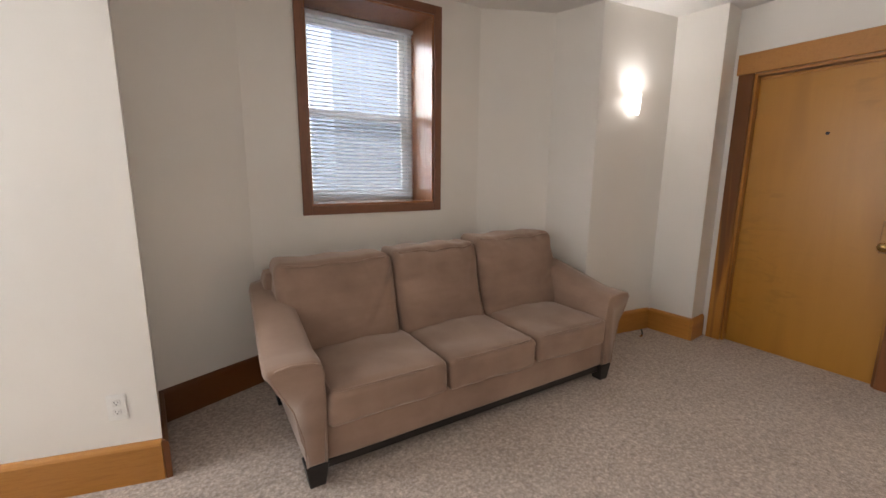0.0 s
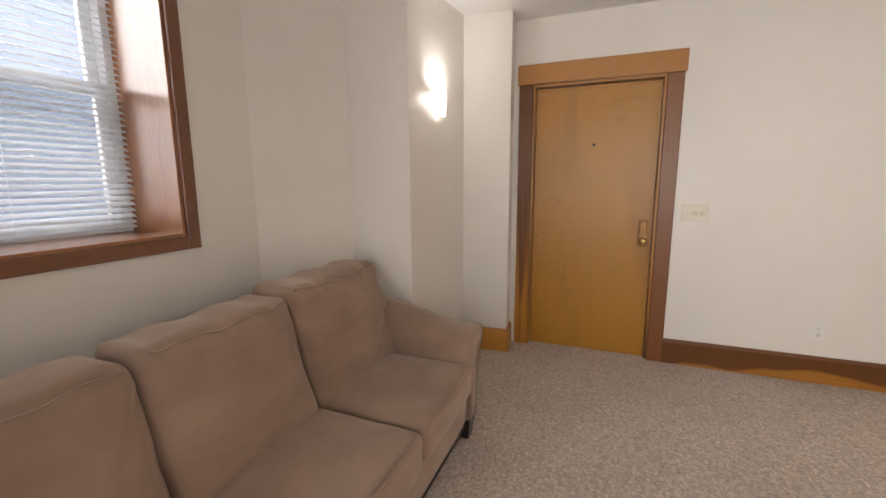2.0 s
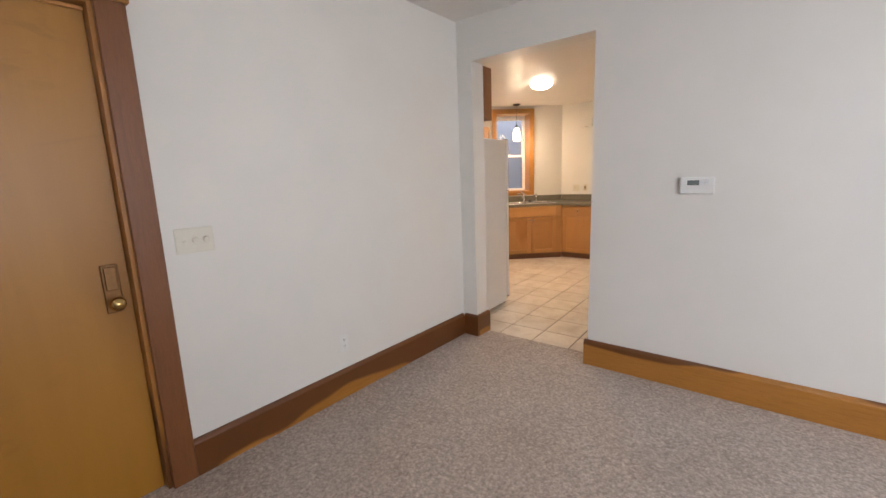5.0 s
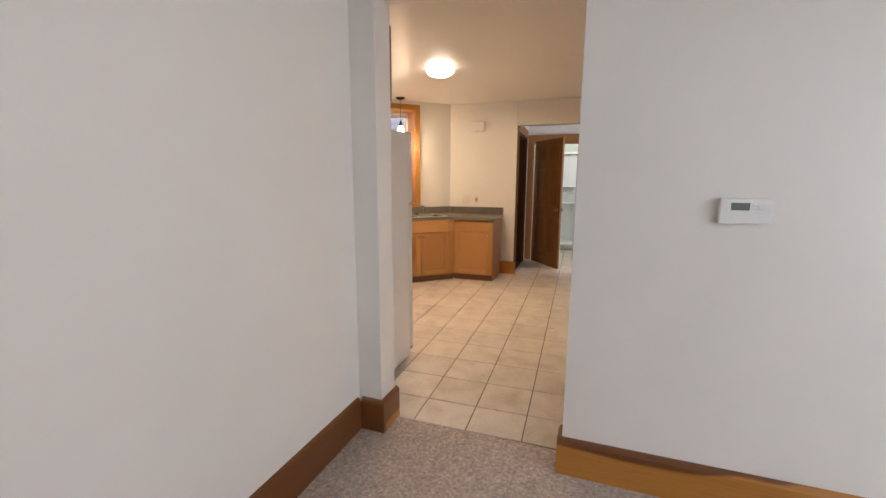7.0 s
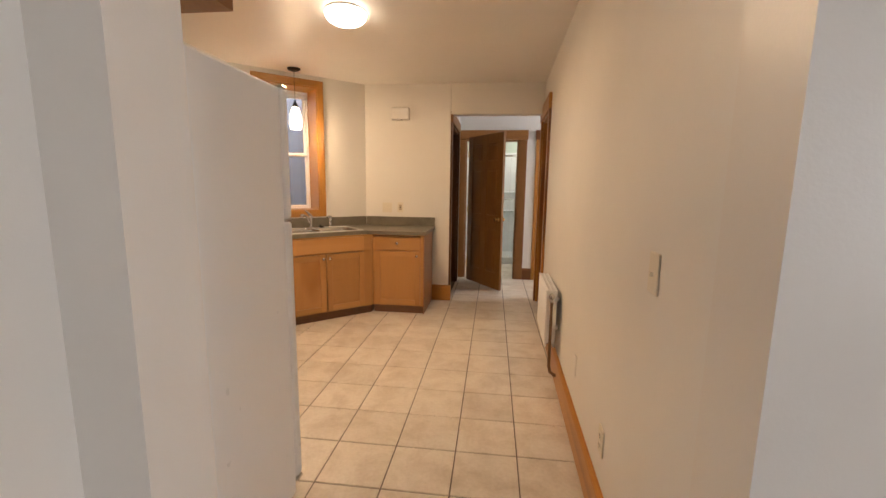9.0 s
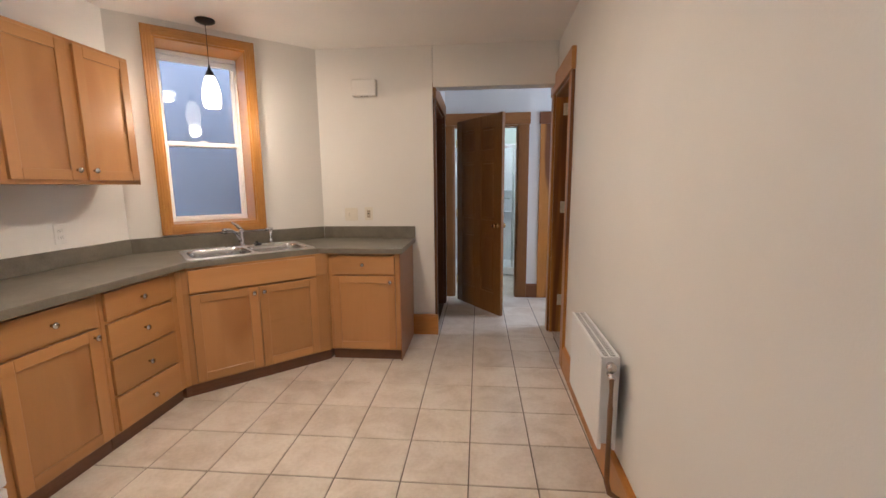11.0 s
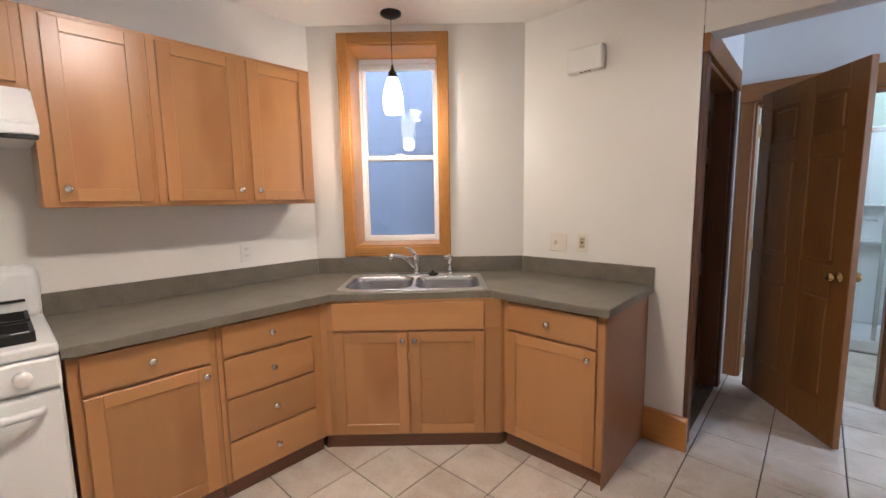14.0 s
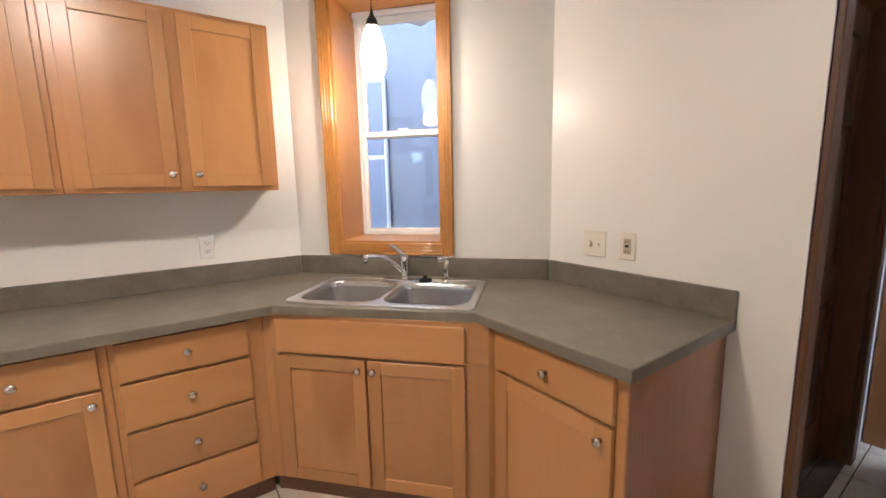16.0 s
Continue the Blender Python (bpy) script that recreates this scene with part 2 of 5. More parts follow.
WALL_L = painted("living_wall_paint", (0.79, 0.76, 0.71), 0.34)
WALL_K = painted("kitchen_wall_paint", (0.80, 0.785, 0.745), 0.36)
CEIL_L = painted("living_ceiling_paint", (0.80, 0.78, 0.75), 0.6)
CEIL_K = painted("kitchen_ceiling_gloss", (0.82, 0.79, 0.745), 0.40, 0.3, 0.04, 14.0)
WALL_H = painted("hall_wall_paint", (0.77, 0.765, 0.74), 0.5)
WALL_B = painted("bathroom_wall_paint", (0.56, 0.63, 0.56), 0.5)
OAK_Z = wooden("casing_oak_upright", (0.43, 0.185, 0.032), (0.355, 0.140, 0.020), (0.145, 0.048, 0.010), "z", patch=0.74, coat=0.10, pore=0.25, across=7.0)
OAK_X = wooden("baseboard_oak_x", (0.43, 0.185, 0.032), (0.355, 0.140, 0.020), (0.145, 0.048, 0.010), "x", patch=0.9, coat=0.10, pore=0.25, heart=0.41)
OAK_S = wooden("baseboard_oak_south", (0.43, 0.185, 0.032), (0.355, 0.140, 0.020), (0.145, 0.048, 0.010), "x", patch=0.9, coat=0.10, pore=0.25, heart=0.80)
# darker brown oak tone for the far side board of the entry casing
DARK_OAK_Z = wooden("casing_dark_oak", (0.20, 0.072, 0.022), (0.155, 0.052, 0.015), (0.34, 0.135, 0.022), "z", patch=0.35, coat=0.10, pore=0.25, across=9.0)
HEAD_Y = wooden("head_casing_oak", (0.44, 0.20, 0.05), (0.36, 0.15, 0.034), (0.22, 0.08, 0.02), "y", patch=0.15)
HONEY_Z = wooden("window_casing_honey_upright", (0.47, 0.225, 0.042), (0.385, 0.165, 0.026), (0.2, 0.075, 0.010), "z", patch=0.1, rough=0.34, coat=0.3)
HONEY_X = wooden("window_casing_honey_level", (0.47, 0.225, 0.042), (0.385, 0.165, 0.026), (0.2, 0.075, 0.010), "x", patch=0.1, rough=0.34, coat=0.3)
BROWN_Z = wooden("window_trim_brown_upright", (0.20, 0.078, 0.038), (0.145, 0.052, 0.024), (0.08, 0.028, 0.012), "z", patch=0.2)
BROWN_X = wooden("window_trim_brown_level", (0.20, 0.078, 0.038), (0.145, 0.052, 0.024), (0.08, 0.028, 0.012), "x", patch=0.2)
REVEAL = wooden("window_reveal_wood", (0.36, 0.16, 0.075), (0.27, 0.11, 0.048), (0.15, 0.05, 0.02), "z", patch=0.15, rough=0.25, coat=0.5, pore=0.2)
BIRCH = wooden("door_birch_veneer", (0.375, 0.168, 0.018), (0.355, 0.154, 0.015), (0.235, 0.092, 0.008), "z", patch=0.5, rough=0.40, coat=0.12, fine=0.2, pore=0.02, figure=0.5)
OAK_K = wooden("baseboard_oak_light", (0.45, 0.195, 0.036), (0.37, 0.148, 0.023), (0.2, 0.07, 0.012), "x", patch=0.3, coat=0.10, pore=0.25, across=6.0)
MAPLE_Z = wooden("cabinet_maple_upright", (0.425, 0.212, 0.070), (0.40, 0.195, 0.062), (0.315, 0.132, 0.036), "z", patch=0.5, rough=0.32, coat=0.25, fine=0.18, pore=0.03, random_tone=0.13, across=4.0, along=1.4, figure=0.25)
MAPLE_X = wooden("cabinet_maple_level", (0.44, 0.224, 0.076), (0.41, 0.202, 0.066), (0.325, 0.14, 0.038), "x", patch=0.3, rough=0.32, coat=0.25, fine=0.18, pore=0.03, random_tone=0.13, across=4.0, along=1.4)
END_BROWN = wooden("end_panel_brown", (0.31, 0.142, 0.062), (0.25, 0.108, 0.045), (0.17, 0.068, 0.028), "z", patch=0.2, pore=0.3)
KICK = wooden("toe_kick_brown", (0.17, 0.075, 0.04), (0.13, 0.052, 0.026), (0.09, 0.032, 0.015), "x", patch=0.2)
# hall wood deepened: the closet doorway's shade is put into its colour
CLOSETWOOD_DIM = wooden("closet_wood_dimmed", (0.125, 0.050, 0.014), (0.095, 0.036, 0.010), (0.055, 0.020, 0.006), "z", patch=0.3, rough=0.5, coat=0.04, pore=0.3)
HALLWOOD_X = wooden("hall_head_casing_wood", (0.30, 0.130, 0.035), (0.235, 0.098, 0.024), (0.13, 0.048, 0.010), "x", patch=0.3, rough=0.45, coat=0.05, pore=0.3)
HALLWOOD_Z = wooden("hall_casing_wood", (0.25, 0.105, 0.026), (0.195, 0.078, 0.018), (0.11, 0.040, 0.008), "z", patch=0.3, rough=0.45, coat=0.05, pore=0.3)
DARKWOOD = wooden("hall_door_dark_wood", (0.25, 0.108, 0.020), (0.19, 0.076, 0.013), (0.10, 0.036, 0.006), "z", patch=0.3, rough=0.5, coat=0.04, pore=0.3)
CARPET, SUEDE, CERAMIC, LAMINATE = carpet(), suede(), ceramic(), laminate()
GROUT = plain("dark_grout", (0.165, 0.135, 0.105), 0.9, 0, 0.3, 90)
BLACKWOOD = plain("black_stained_wood", (0.016, 0.012, 0.010), 0.35, 0, 0.3)
WHITE_ENAMEL = painted("white_appliance_enamel", (0.80, 0.81, 0.815), 0.28, 0.2, 0.02, 420.0)
WHITE_PLASTIC = plain("white_plastic", (0.78, 0.77, 0.74), 0.4)
ALMOND = plain("almond_plastic", (0.75, 0.71, 0.61), 0.4)
TAN_PLASTIC = plain("tan_plastic", (0.50, 0.42, 0.31), 0.45)
GREY_PLASTIC = plain("grey_display", (0.17, 0.19, 0.18), 0.25)
DARK_SLOT = plain("dark_slot", (0.02, 0.02, 0.02), 0.7)
VINYL = plain("white_vinyl_sash", (0.82, 0.82, 0.82), 0.35)
SLAT = plain("white_blind_slat", (0.82, 0.84, 0.86), 0.4, 0, 0.02)
NICKEL = plain("satin_nickel", (0.62, 0.60, 0.57), 0.25, 1.0, 0.06)
CHROME = plain("chrome", (0.72, 0.72, 0.73), 0.12, 1.0)
BRONZE = plain("brown_bronze", (0.24, 0.13, 0.055), 0.35, 0.9, 0.15)
HINGE = plain("worn_bright_brass", (0.72, 0.64, 0.46), 0.45, 0.25, 0.2)
BRASS = plain("brass", (0.55, 0.36, 0.14), 0.25, 1.0, 0.1)
STEEL = steel("brushed_steel", 0.30, (2, 90, 90), 1.25)
BOWL = steel("dull_bowl_steel", 0.24, (60, 60, 4), 0.95)
BLACK_METAL = plain("black_metal", (0.02, 0.018, 0.016), 0.4, 0.6)
IRON = plain("black_cast_iron", (0.012, 0.012, 0.012), 0.55, 0.2)
COPPER = plain("painted_pipe_brown", (0.20, 0.11, 0.06), 0.4, 0.3)
GLASS = pane_glass()
SHADE_WARM = glowing("lit_warm_glass", (1.0, 0.80, 0.54), 3.6)
DOME_WARM = glowing("lit_dome_glass", (1.0, 0.84, 0.64), 7.5)
SHADE_COOL = glowing("lit_frosted_glass", (0.95, 0.98, 1.0), 1.6)
# blind slats let some daylight through
_t = SLAT.node_tree
_mix, _tr = _t.nodes.new("ShaderNodeMixShader"), _t.nodes.new("ShaderNodeBsdfTranslucent")
_tr.inputs["Color"].default_value = (0.85, 0.9, 0.95, 1)
_mix.inputs[0].default_value = 0.45
_t.links.new(_t.nodes["Principled BSDF"].outputs[0], _mix.inputs[1])
_t.links.new(_tr.outputs[0], _mix.inputs[2])
_t.links.new(_mix.outputs[0], _t.nodes["Material Output"].inputs["Surface"])
def mesh_screen():
    """Fine grey insect screen: mostly open."""
    m, tree, bsdf, vec = base("insect_screen_mesh")
    bsdf.inputs["Base Color"].default_value = (0.10, 0.12, 0.15, 1)
    bsdf.inputs["Alpha"].default_value = 0.3
    return m


SCREEN = mesh_screen()
SKYGLOW = glowing("bright_cloud_sky", (0.90, 0.95, 1.0), 6.0, (0.8, 0.8, 0.8))


# ---- building helpers ----
def part(name, bm, material, parent=None, label="", smooth=False):
    me = bpy.data.meshes.new(name)
    bmesh.ops.recalc_face_normals(bm, faces=bm.faces)
    bm.to_mesh(me)
    bm.free()
    me.materials.append(material)
    if smooth:
        me.polygons.foreach_set("use_smooth", [True] * len(me.polygons))
    ob = new(name, me)
    if parent is not None:
        ob.parent = parent
    if label:
        ob["label"] = label
    return ob


def thing(name, m, label, category, group=""):
    ob = new(name)
    ob.empty_display_size = 0.1
    ob.matrix_world = m
    return tagged(ob, label, category, group)


def structure(ob, label="", category=""):
    return tagged(ob, label, category, "", "structure")


def rbox(bm, x0, y0, z0, x1, y1, z1, b=0.0, seg=1):
    """A box between two corners, its edges rounded by b."""
    made = bmesh.ops.create_cube(bm, size=1.0)["verts"]
    for v in made:
        v.co = Vector((x0 if v.co.x < 0 else x1, y0 if v.co.y < 0 else y1, z0 if v.co.z < 0 else z1))
    if b > 0:
        edges = list({e for v in made for e in v.link_edges})
        bmesh.ops.bevel(bm, geom=edges, offset=b, segments=seg, profile=0.5, affect="EDGES")
    return bm


def box(x0, y0, z0, x1, y1, z1, b=0.0, seg=1):
    return rbox(bmesh.new(), x0, y0, z0, x1, y1, z1, b, seg)


def prism(bm, pts, z0, z1):
    low = [bm.verts.new((x, y, z0)) for x, y in pts]
    top = [bm.verts.new((x, y, z1)) for x, y in pts]
    bm.faces.new(low[::-1])
    bm.faces.new(top)
    for i in range(len(pts)):
        j = (i + 1) % len(pts)
        bm.faces.new((low[i], low[j], top[j], top[i]))
    return bm


def lathe(bm, profile, steps=24, m=None, closed=True):
    """Turns (radius, z) pairs round the z axis."""
    rings = []
    for r, z in profile:
        rings.append([bm.verts.new((r * math.cos(2 * math.pi * k / steps), r * math.sin(2 * math.pi * k / steps), z)) for k in range(steps)])
    for a, b in zip(rings, rings[1:]):
        for k in range(steps):
            bm.faces.new((a[k], a[(k + 1) % steps], b[(k + 1) % steps], b[k]))
    if closed:
        bm.faces.new(rings[0][::-1])
        bm.faces.new(rings[-1])
    if m is not None:
        bmesh.ops.transform(bm, matrix=m, verts=[v for ring in rings for v in ring])
    return bm


def tube(bm, points, r, steps=10):
    """A round bar through the points."""
    pts = [Vector(p) for p in points]
    rings = []
    for i, p in enumerate(pts):
        d = (pts[min(i + 1, len(pts) - 1)] - pts[max(i - 1, 0)]).normalized()
        q = d.to_track_quat("Z", "Y")
        rad = r[i] if isinstance(r, (list, tuple)) else r
        rings.append([bm.verts.new(p + q @ Vector((rad * math.cos(2 * math.pi * k / steps), rad * math.sin(2 * math.pi * k / steps), 0))) for k in range(steps)])
    for a, b in zip(rings, rings[1:]):
        for k in range(steps):
            bm.faces.new((a[k], a[(k + 1) % steps], b[(k + 1) % steps], b[k]))
    bm.faces.new(rings[0][::-1])
    bm.faces.new(rings[-1])
    return bm


def arc(c, r, a0, a1, n, plane="xz"):
    out = []
    for k in range(n + 1):
        a = radians(a0 + (a1 - a0) * k / n)
        u, v = r * math.cos(a), r * math.sin(a)
        out.append(Vector(c) + (Vector((u, 0, v)) if plane == "xz" else Vector((u, v, 0)) if plane == "xy" else Vector((0, u, v))))
    return out


def on_wall(p, q, s=0.0, z=0.0):
    """Pose on the wall whose inner face runs from p to q with the room on its left: x to the right as seen from the room, y into the wall, z up.
    s: metres along x from q."""
    d = (Vector(p) - Vector(q)).normalized()
    o = Vector(q) + d * s
    m = Matrix(((d.x, -d.y, 0, o.x), (d.y, d.x, 0, o.y), (0, 0, 1, z), (0, 0, 0, 1)))
    return m


def meet(a, da, b, db):
    cross = da.x * db.y - da.y * db.x
    if abs(cross) < 1e-4:
        return b.copy()
    t = ((b - a).x * db.y - (b - a).y * db.x) / cross
    return a + da * t


def wall_ring(edges, z0, z1, closed):
    """Walls with mitred corners. edges: (name, p, thick, openings, material, label); openings (s0, s1, z0, z1) are metres from p."""
    pts = [Vector(e[1]) for e in edges]
    n = len(edges)
    count = n if closed else n - 1
    dirs = [(pts[(i + 1) % n] - pts[i]).normalized() for i in range(count)]
    outs = [Vector((d.y, -d.x)) for d in dirs]
    for i in range(count):
        name, _, thick, openings, material, label = edges[i]
        p, q = pts[i], pts[(i + 1) % n]
        d, o = dirs[i], outs[i]
        length = (q - p).length
        po, qo = p + o * thick, q + o * thick
        if closed or i > 0:
            j = (i - 1) % n
            po = meet(pts[j] + outs[j] * edges[j][2], dirs[j], po, d)
        if closed or i < count - 1:
            j = (i + 1) % n
            qo = meet(pts[j] + outs[j] * edges[j][2], dirs[j], qo, d)

        def inner(s):
            return p + d * s

        def outer(s):
            return po if s <= 0 else qo if s >= length else p + d * s + o * thick
        bm = bmesh.new()
        cuts = sorted({0.0, length, *[v for op in openings for v in op[:2]]})
        for a, b in zip(cuts, cuts[1:]):
            spans = [(z0, z1)]
            for s0, s1, h0, h1 in openings:
                if s0 <= a + 1e-6 and b <= s1 + 1e-6:
                    spans = [(z0, h0), (h1, z1)]
            for u, v in spans:
                if v - u > 1e-4:
                    prism(bm, [inner(a), inner(b), outer(b), outer(a)], u, v)
        structure(part(name, bm, material), label, "wall")


# ---- plan ----
LIVING_H, KITCHEN_H, HALL_H = 2.56, 2.50, 2.62
NE = [lp(*v) for v in ((3.57, 1.765), (3.34, 1.74), (3.31, 2.095), (2.56, 2.19), (2.45, 2.55), (1.90, 2.78), (0.22, 2.77), (-0.31, 2.55), (-0.27, 2.07), (-2.2, 2.52), (-2.2, -1.60))]
SE = lp(3.57, -1.60)
BAY_P, BAY_Q = NE[5], NE[6]
K = [(2.395, -1.47), (2.290, -5.77), (0.2, -5.77), (0.2, -6.84), (3.34, -6.84), (3.34, -5.53), (4.34, -5.53), (5.39, -4.585), (5.39, -1.52)]
SINK_LEN = (Vector(K[7]) - Vector(K[6])).length

wall_ring([
    ("wall_south", NE[10], 0.16, [(4.675, 5.63, -0.1, 2.25)], WALL_L, "off-white painted wall with a plain opening to the kitchen"),
    ("wall_entry", SE, 0.22, [(2.30, 3.22, -0.1, 2.085)], WALL_L, "off-white satin painted wall round the entry door"),
    ("wall_pier_south", NE[0], 0.12, [], WALL_L, "narrow off-white pier beside the entry door"),
    ("wall_pier_west", NE[1], 0.12, [], WALL_L, "off-white pier face lit by the wall sconce"),
    ("wall_sconce", NE[2], 0.12, [], WALL_L, "off-white slanted wall carrying a sconce"),
    ("wall_bay_return", NE[3], 0.10, [], WALL_L, "off-white return of the window bay"),
    ("wall_bay_east", NE[4], 0.40, [], WALL_L, "off-white slanted wall of the window bay"),
    ("wall_bay_window", NE[5], 0.42, [(1.90 - 1.495, 1.90 - 0.585, 1.12, 2.435)], WALL_L, "off-white bay wall with a deep window"),
    ("wall_bay_west", NE[6], 0.40, [], WALL_L, "off-white slanted wall of the window bay"),
    ("wall_bay_jamb", NE[7], 0.10, [], WALL_L, "off-white return of the window bay"),
    ("wall_north", NE[8], 0.12, [(1.02, 1.92, 0.75, 2.30)], WALL_L, "off-white painted wall with an outlet"),
    ("wall_west", NE[9], 0.12, [(1.50, 2.65, 0.75, 2.25)], WALL_L, "off-white painted wall"),
], -0.1, LIVING_H, True)
wall_ring([
    ("wall_kitchen_west", K[0], 0.18, [(3.48, 4.19, -0.1, 2.10)], WALL_K, "cream semi-gloss wall with a doorway"),
    ("wall_hall_north", K[1], 0.11, [], WALL_H, "white hall wall"),
    ("wall_hall_west", K[2], 0.12, [], WALL_H, "white hall wall"),
    ("wall_hall_south", K[3], 0.14, [(1.20, 1.94, -0.1, 2.05), (2.29, 3.052, -0.1, 2.05)], WALL_H, "white hall wall with two cased doorways"),
    ("wall_hall_east", K[4], 0.14, [(0.32, 1.21, -0.1, 2.08)], WALL_H, "white hall wall with a dark cased doorway"),
    ("wall_kitchen_south", K[5], 0.14, [], WALL_K, "cream kitchen wall over the end of the counter"),
    ("wall_sink_window", K[6], 0.42, [(SINK_LEN - 0.855, SINK_LEN - 0.258, 1.065, 2.39)], WALL_K, "cream slanted wall with the kitchen window"),
    ("wall_kitchen_east", K[7], 0.14, [], WALL_K, "cream wall behind the cooker and wall cabinets"),
    ("wall_kitchen_end", K[8], 0.12, [], WALL_K, "cream wall"),
], -0.1, HALL_H, False)
structure(part("wall_kitchen_north", box(3.62, -1.52, -0.1, 5.53, -1.44, HALL_H), WALL_K), "cream wall behind the refrigerator", "wall")

# floors and ceilings
structure(part("floor", prism(bmesh.new(), [lp(-2.3, -1.755), lp(3.75, -1.755), lp(3.75, 3.2), lp(-2.3, 3.2)], -0.1, 0.006), CARPET),
          "beige flecked cut-pile carpet", "carpet")
kitchen_floor = structure(part("floor_kitchen", prism(bmesh.new(), [(2.2, -1.40), (5.5, -1.40), (5.5, -5.65), (3.42, -5.65), (3.42, -8.9), (0.1, -8.9), (0.1, -5.7), (2.2, -5.7)], -0.1, -0.005), GROUT),
                          "beige ceramic tile floor with dark grout", "floor")
structure(part("floor_side_room", prism(bmesh.new(), [(0.6, -5.66), (2.27, -5.66), (2.27, -4.2), (0.6, -4.2)], -0.1, 0.004), CARPET), "beige carpet of the side room", "carpet")
structure(part("ceiling", prism(bmesh.new(), [lp(-2.35, -1.76), lp(3.80, -1.76), lp(3.80, 3.3), lp(-2.35, 3.3)], LIVING_H, LIVING_H + 0.12), CEIL_L), "white painted ceiling", "ceiling")
structure(part("ceiling_kitchen", prism(bmesh.new(), [(2.10, -1.40), (5.6, -1.50), (5.6, -5.6), (2.10, -5.6)], KITCHEN_H, KITCHEN_H + 0.04), CEIL_K), "glossy cream painted ceiling", "ceiling")
structure(part("ceiling_hall", prism(bmesh.new(), [(0.05, -5.6), (3.5, -5.6), (3.5, -8.9), (0.05, -8.9)], HALL_H, HALL_H + 0.1), WALL_H), "white hall ceiling", "ceiling")
structure(part("beam", box(2.302, -5.68, 2.165, 3.337, -5.53, HALL_H - 0.003, 0.004), WALL_K), "cream boxed beam over the hall entrance", "beam")

# side room behind the doorway, and bathroom
structure(part("wall_side_room_west", box(0.5, -5.66, -0.1, 0.6, -4.1, 2.6), WALL_L), "off-white wall of the side room", "wall")
structure(part("wall_side_room_north", box(0.6, -4.2, -0.1, 2.10, -4.1, 2.6), WALL_L), "off-white wall of the side room", "wall")
structure(part("ceiling_side_room", box(0.5, -5.66, 2.45, 2.10, -4.1, 2.55), CEIL_L), "white ceiling of the side room", "ceiling")
structure(part("wall_closet_east", box(4.2, -6.85, -0.1, 4.3, -5.672, HALL_H), WALL_H), "white closet wall", "wall")
structure(part("wall_closet_south", box(3.503, -6.95, -0.1, 4.2, -6.85, HALL_H), WALL_H), "white closet wall", "wall")
structure(part("ceiling_closet", box(3.503, -6.95, HALL_H + 0.002, 4.3, -5.672, HALL_H + 0.1), WALL_H), "white closet ceiling", "ceiling")
structure(part("floor_closet", box(3.425, -6.85, -0.1, 4.2, -5.672, -0.004), GROUT), "dark closet floor", "floor")
structure(part("wall_bath_west", box(1.7, -8.8, -0.1, 1.8, -6.98, HALL_H), WALL_B), "pale green bathroom wall", "wall")
structure(part("wall_bath_east", box(3.4, -8.8, -0.1, 3.5, -6.98, HALL_H), WALL_B), "pale green bathroom wall", "wall")
structure(part("wall_bath_south", box(1.7, -8.9, -0.1, 3.5, -8.8, HALL_H), WALL_B), "pale green bathroom wall", "wall")


# ---- baseboards ----
def baseboard(p, q, material, height=0.19, thick=0.022, a=0.0, b=0.0):
    """Board on the wall from p to q (room on the left), drawn in by a at q's end and b at p's end, with a rounded cap."""
    m = on_wall(p, q)
    length = (Vector(p) - Vector(q)).length
    bm = bmesh.new()
    prof = [(0.002, 0.001), (-thick, 0.001), (-thick, height - 0.022), (-thick + 0.004, height - 0.012), (-thick + 0.012, height - 0.002), (0.002, height)]
    lo = [bm.verts.new((a, y, z)) for y, z in prof]
    hi = [bm.verts.new((length - b, y, z)) for y, z in prof]
    bm.faces.new(lo)
    bm.faces.new(hi[::-1])
    for i in range(len(prof)):
        j = (i + 1) % len(prof)
        bm.faces.new((lo[i], hi[i], hi[j], lo[j]))
    ob = part("baseboard", bm, material)
    ob.matrix_world = m
    return structure(ob, "varnished oak baseboard with uneven dark stain", "baseboard")


T = 0.022
baseboard(NE[10], lp(2.475, -1.60), OAK_S, a=-T)
baseboard(lp(2.475, -1.60), lp(2.475, -1.70), OAK_X)
baseboard(lp(3.43, -1.60), SE, OAK_X, a=T, b=-T)
baseboard(lp(3.43, -1.775), lp(3.43, -1.60), OAK_X)
baseboard(SE, lp(3.57, 0.601), OAK_X, b=T)
baseboard(NE[0], NE[1], OAK_K, a=-T, b=0.03)
baseboard(NE[1], NE[2], OAK_K, a=T * 0.7, b=0)
baseboard(NE[2], NE[3], OAK_K, a=-T, b=T * 0.7)
baseboard(NE[3], NE[4], OAK_X, a=T)
baseboard(NE[4], NE[5], OAK_X)
baseboard(NE[5], NE[6], OAK_X)
baseboard(NE[6], NE[7], OAK_X)
baseboard(NE[7], NE[8], OAK_X, a=-T)
baseboard(NE[8], NE[9], OAK_K)
baseboard(NE[9], NE[10], OAK_X)
baseboard(K[0], Vector(K[1]).lerp(Vector(K[0]), 0.93 / 4.301), OAK_K, 0.18)
baseboard(K[5], (3.60, -5.53), OAK_K, 0.185, 0.03, b=-0.03)
baseboard((2.25, -6.84), (2.375, -6.84), OAK_X, 0.17)
baseboard(K[1], (2.10, -5.77), WALL_H, 0.16, b=-T)


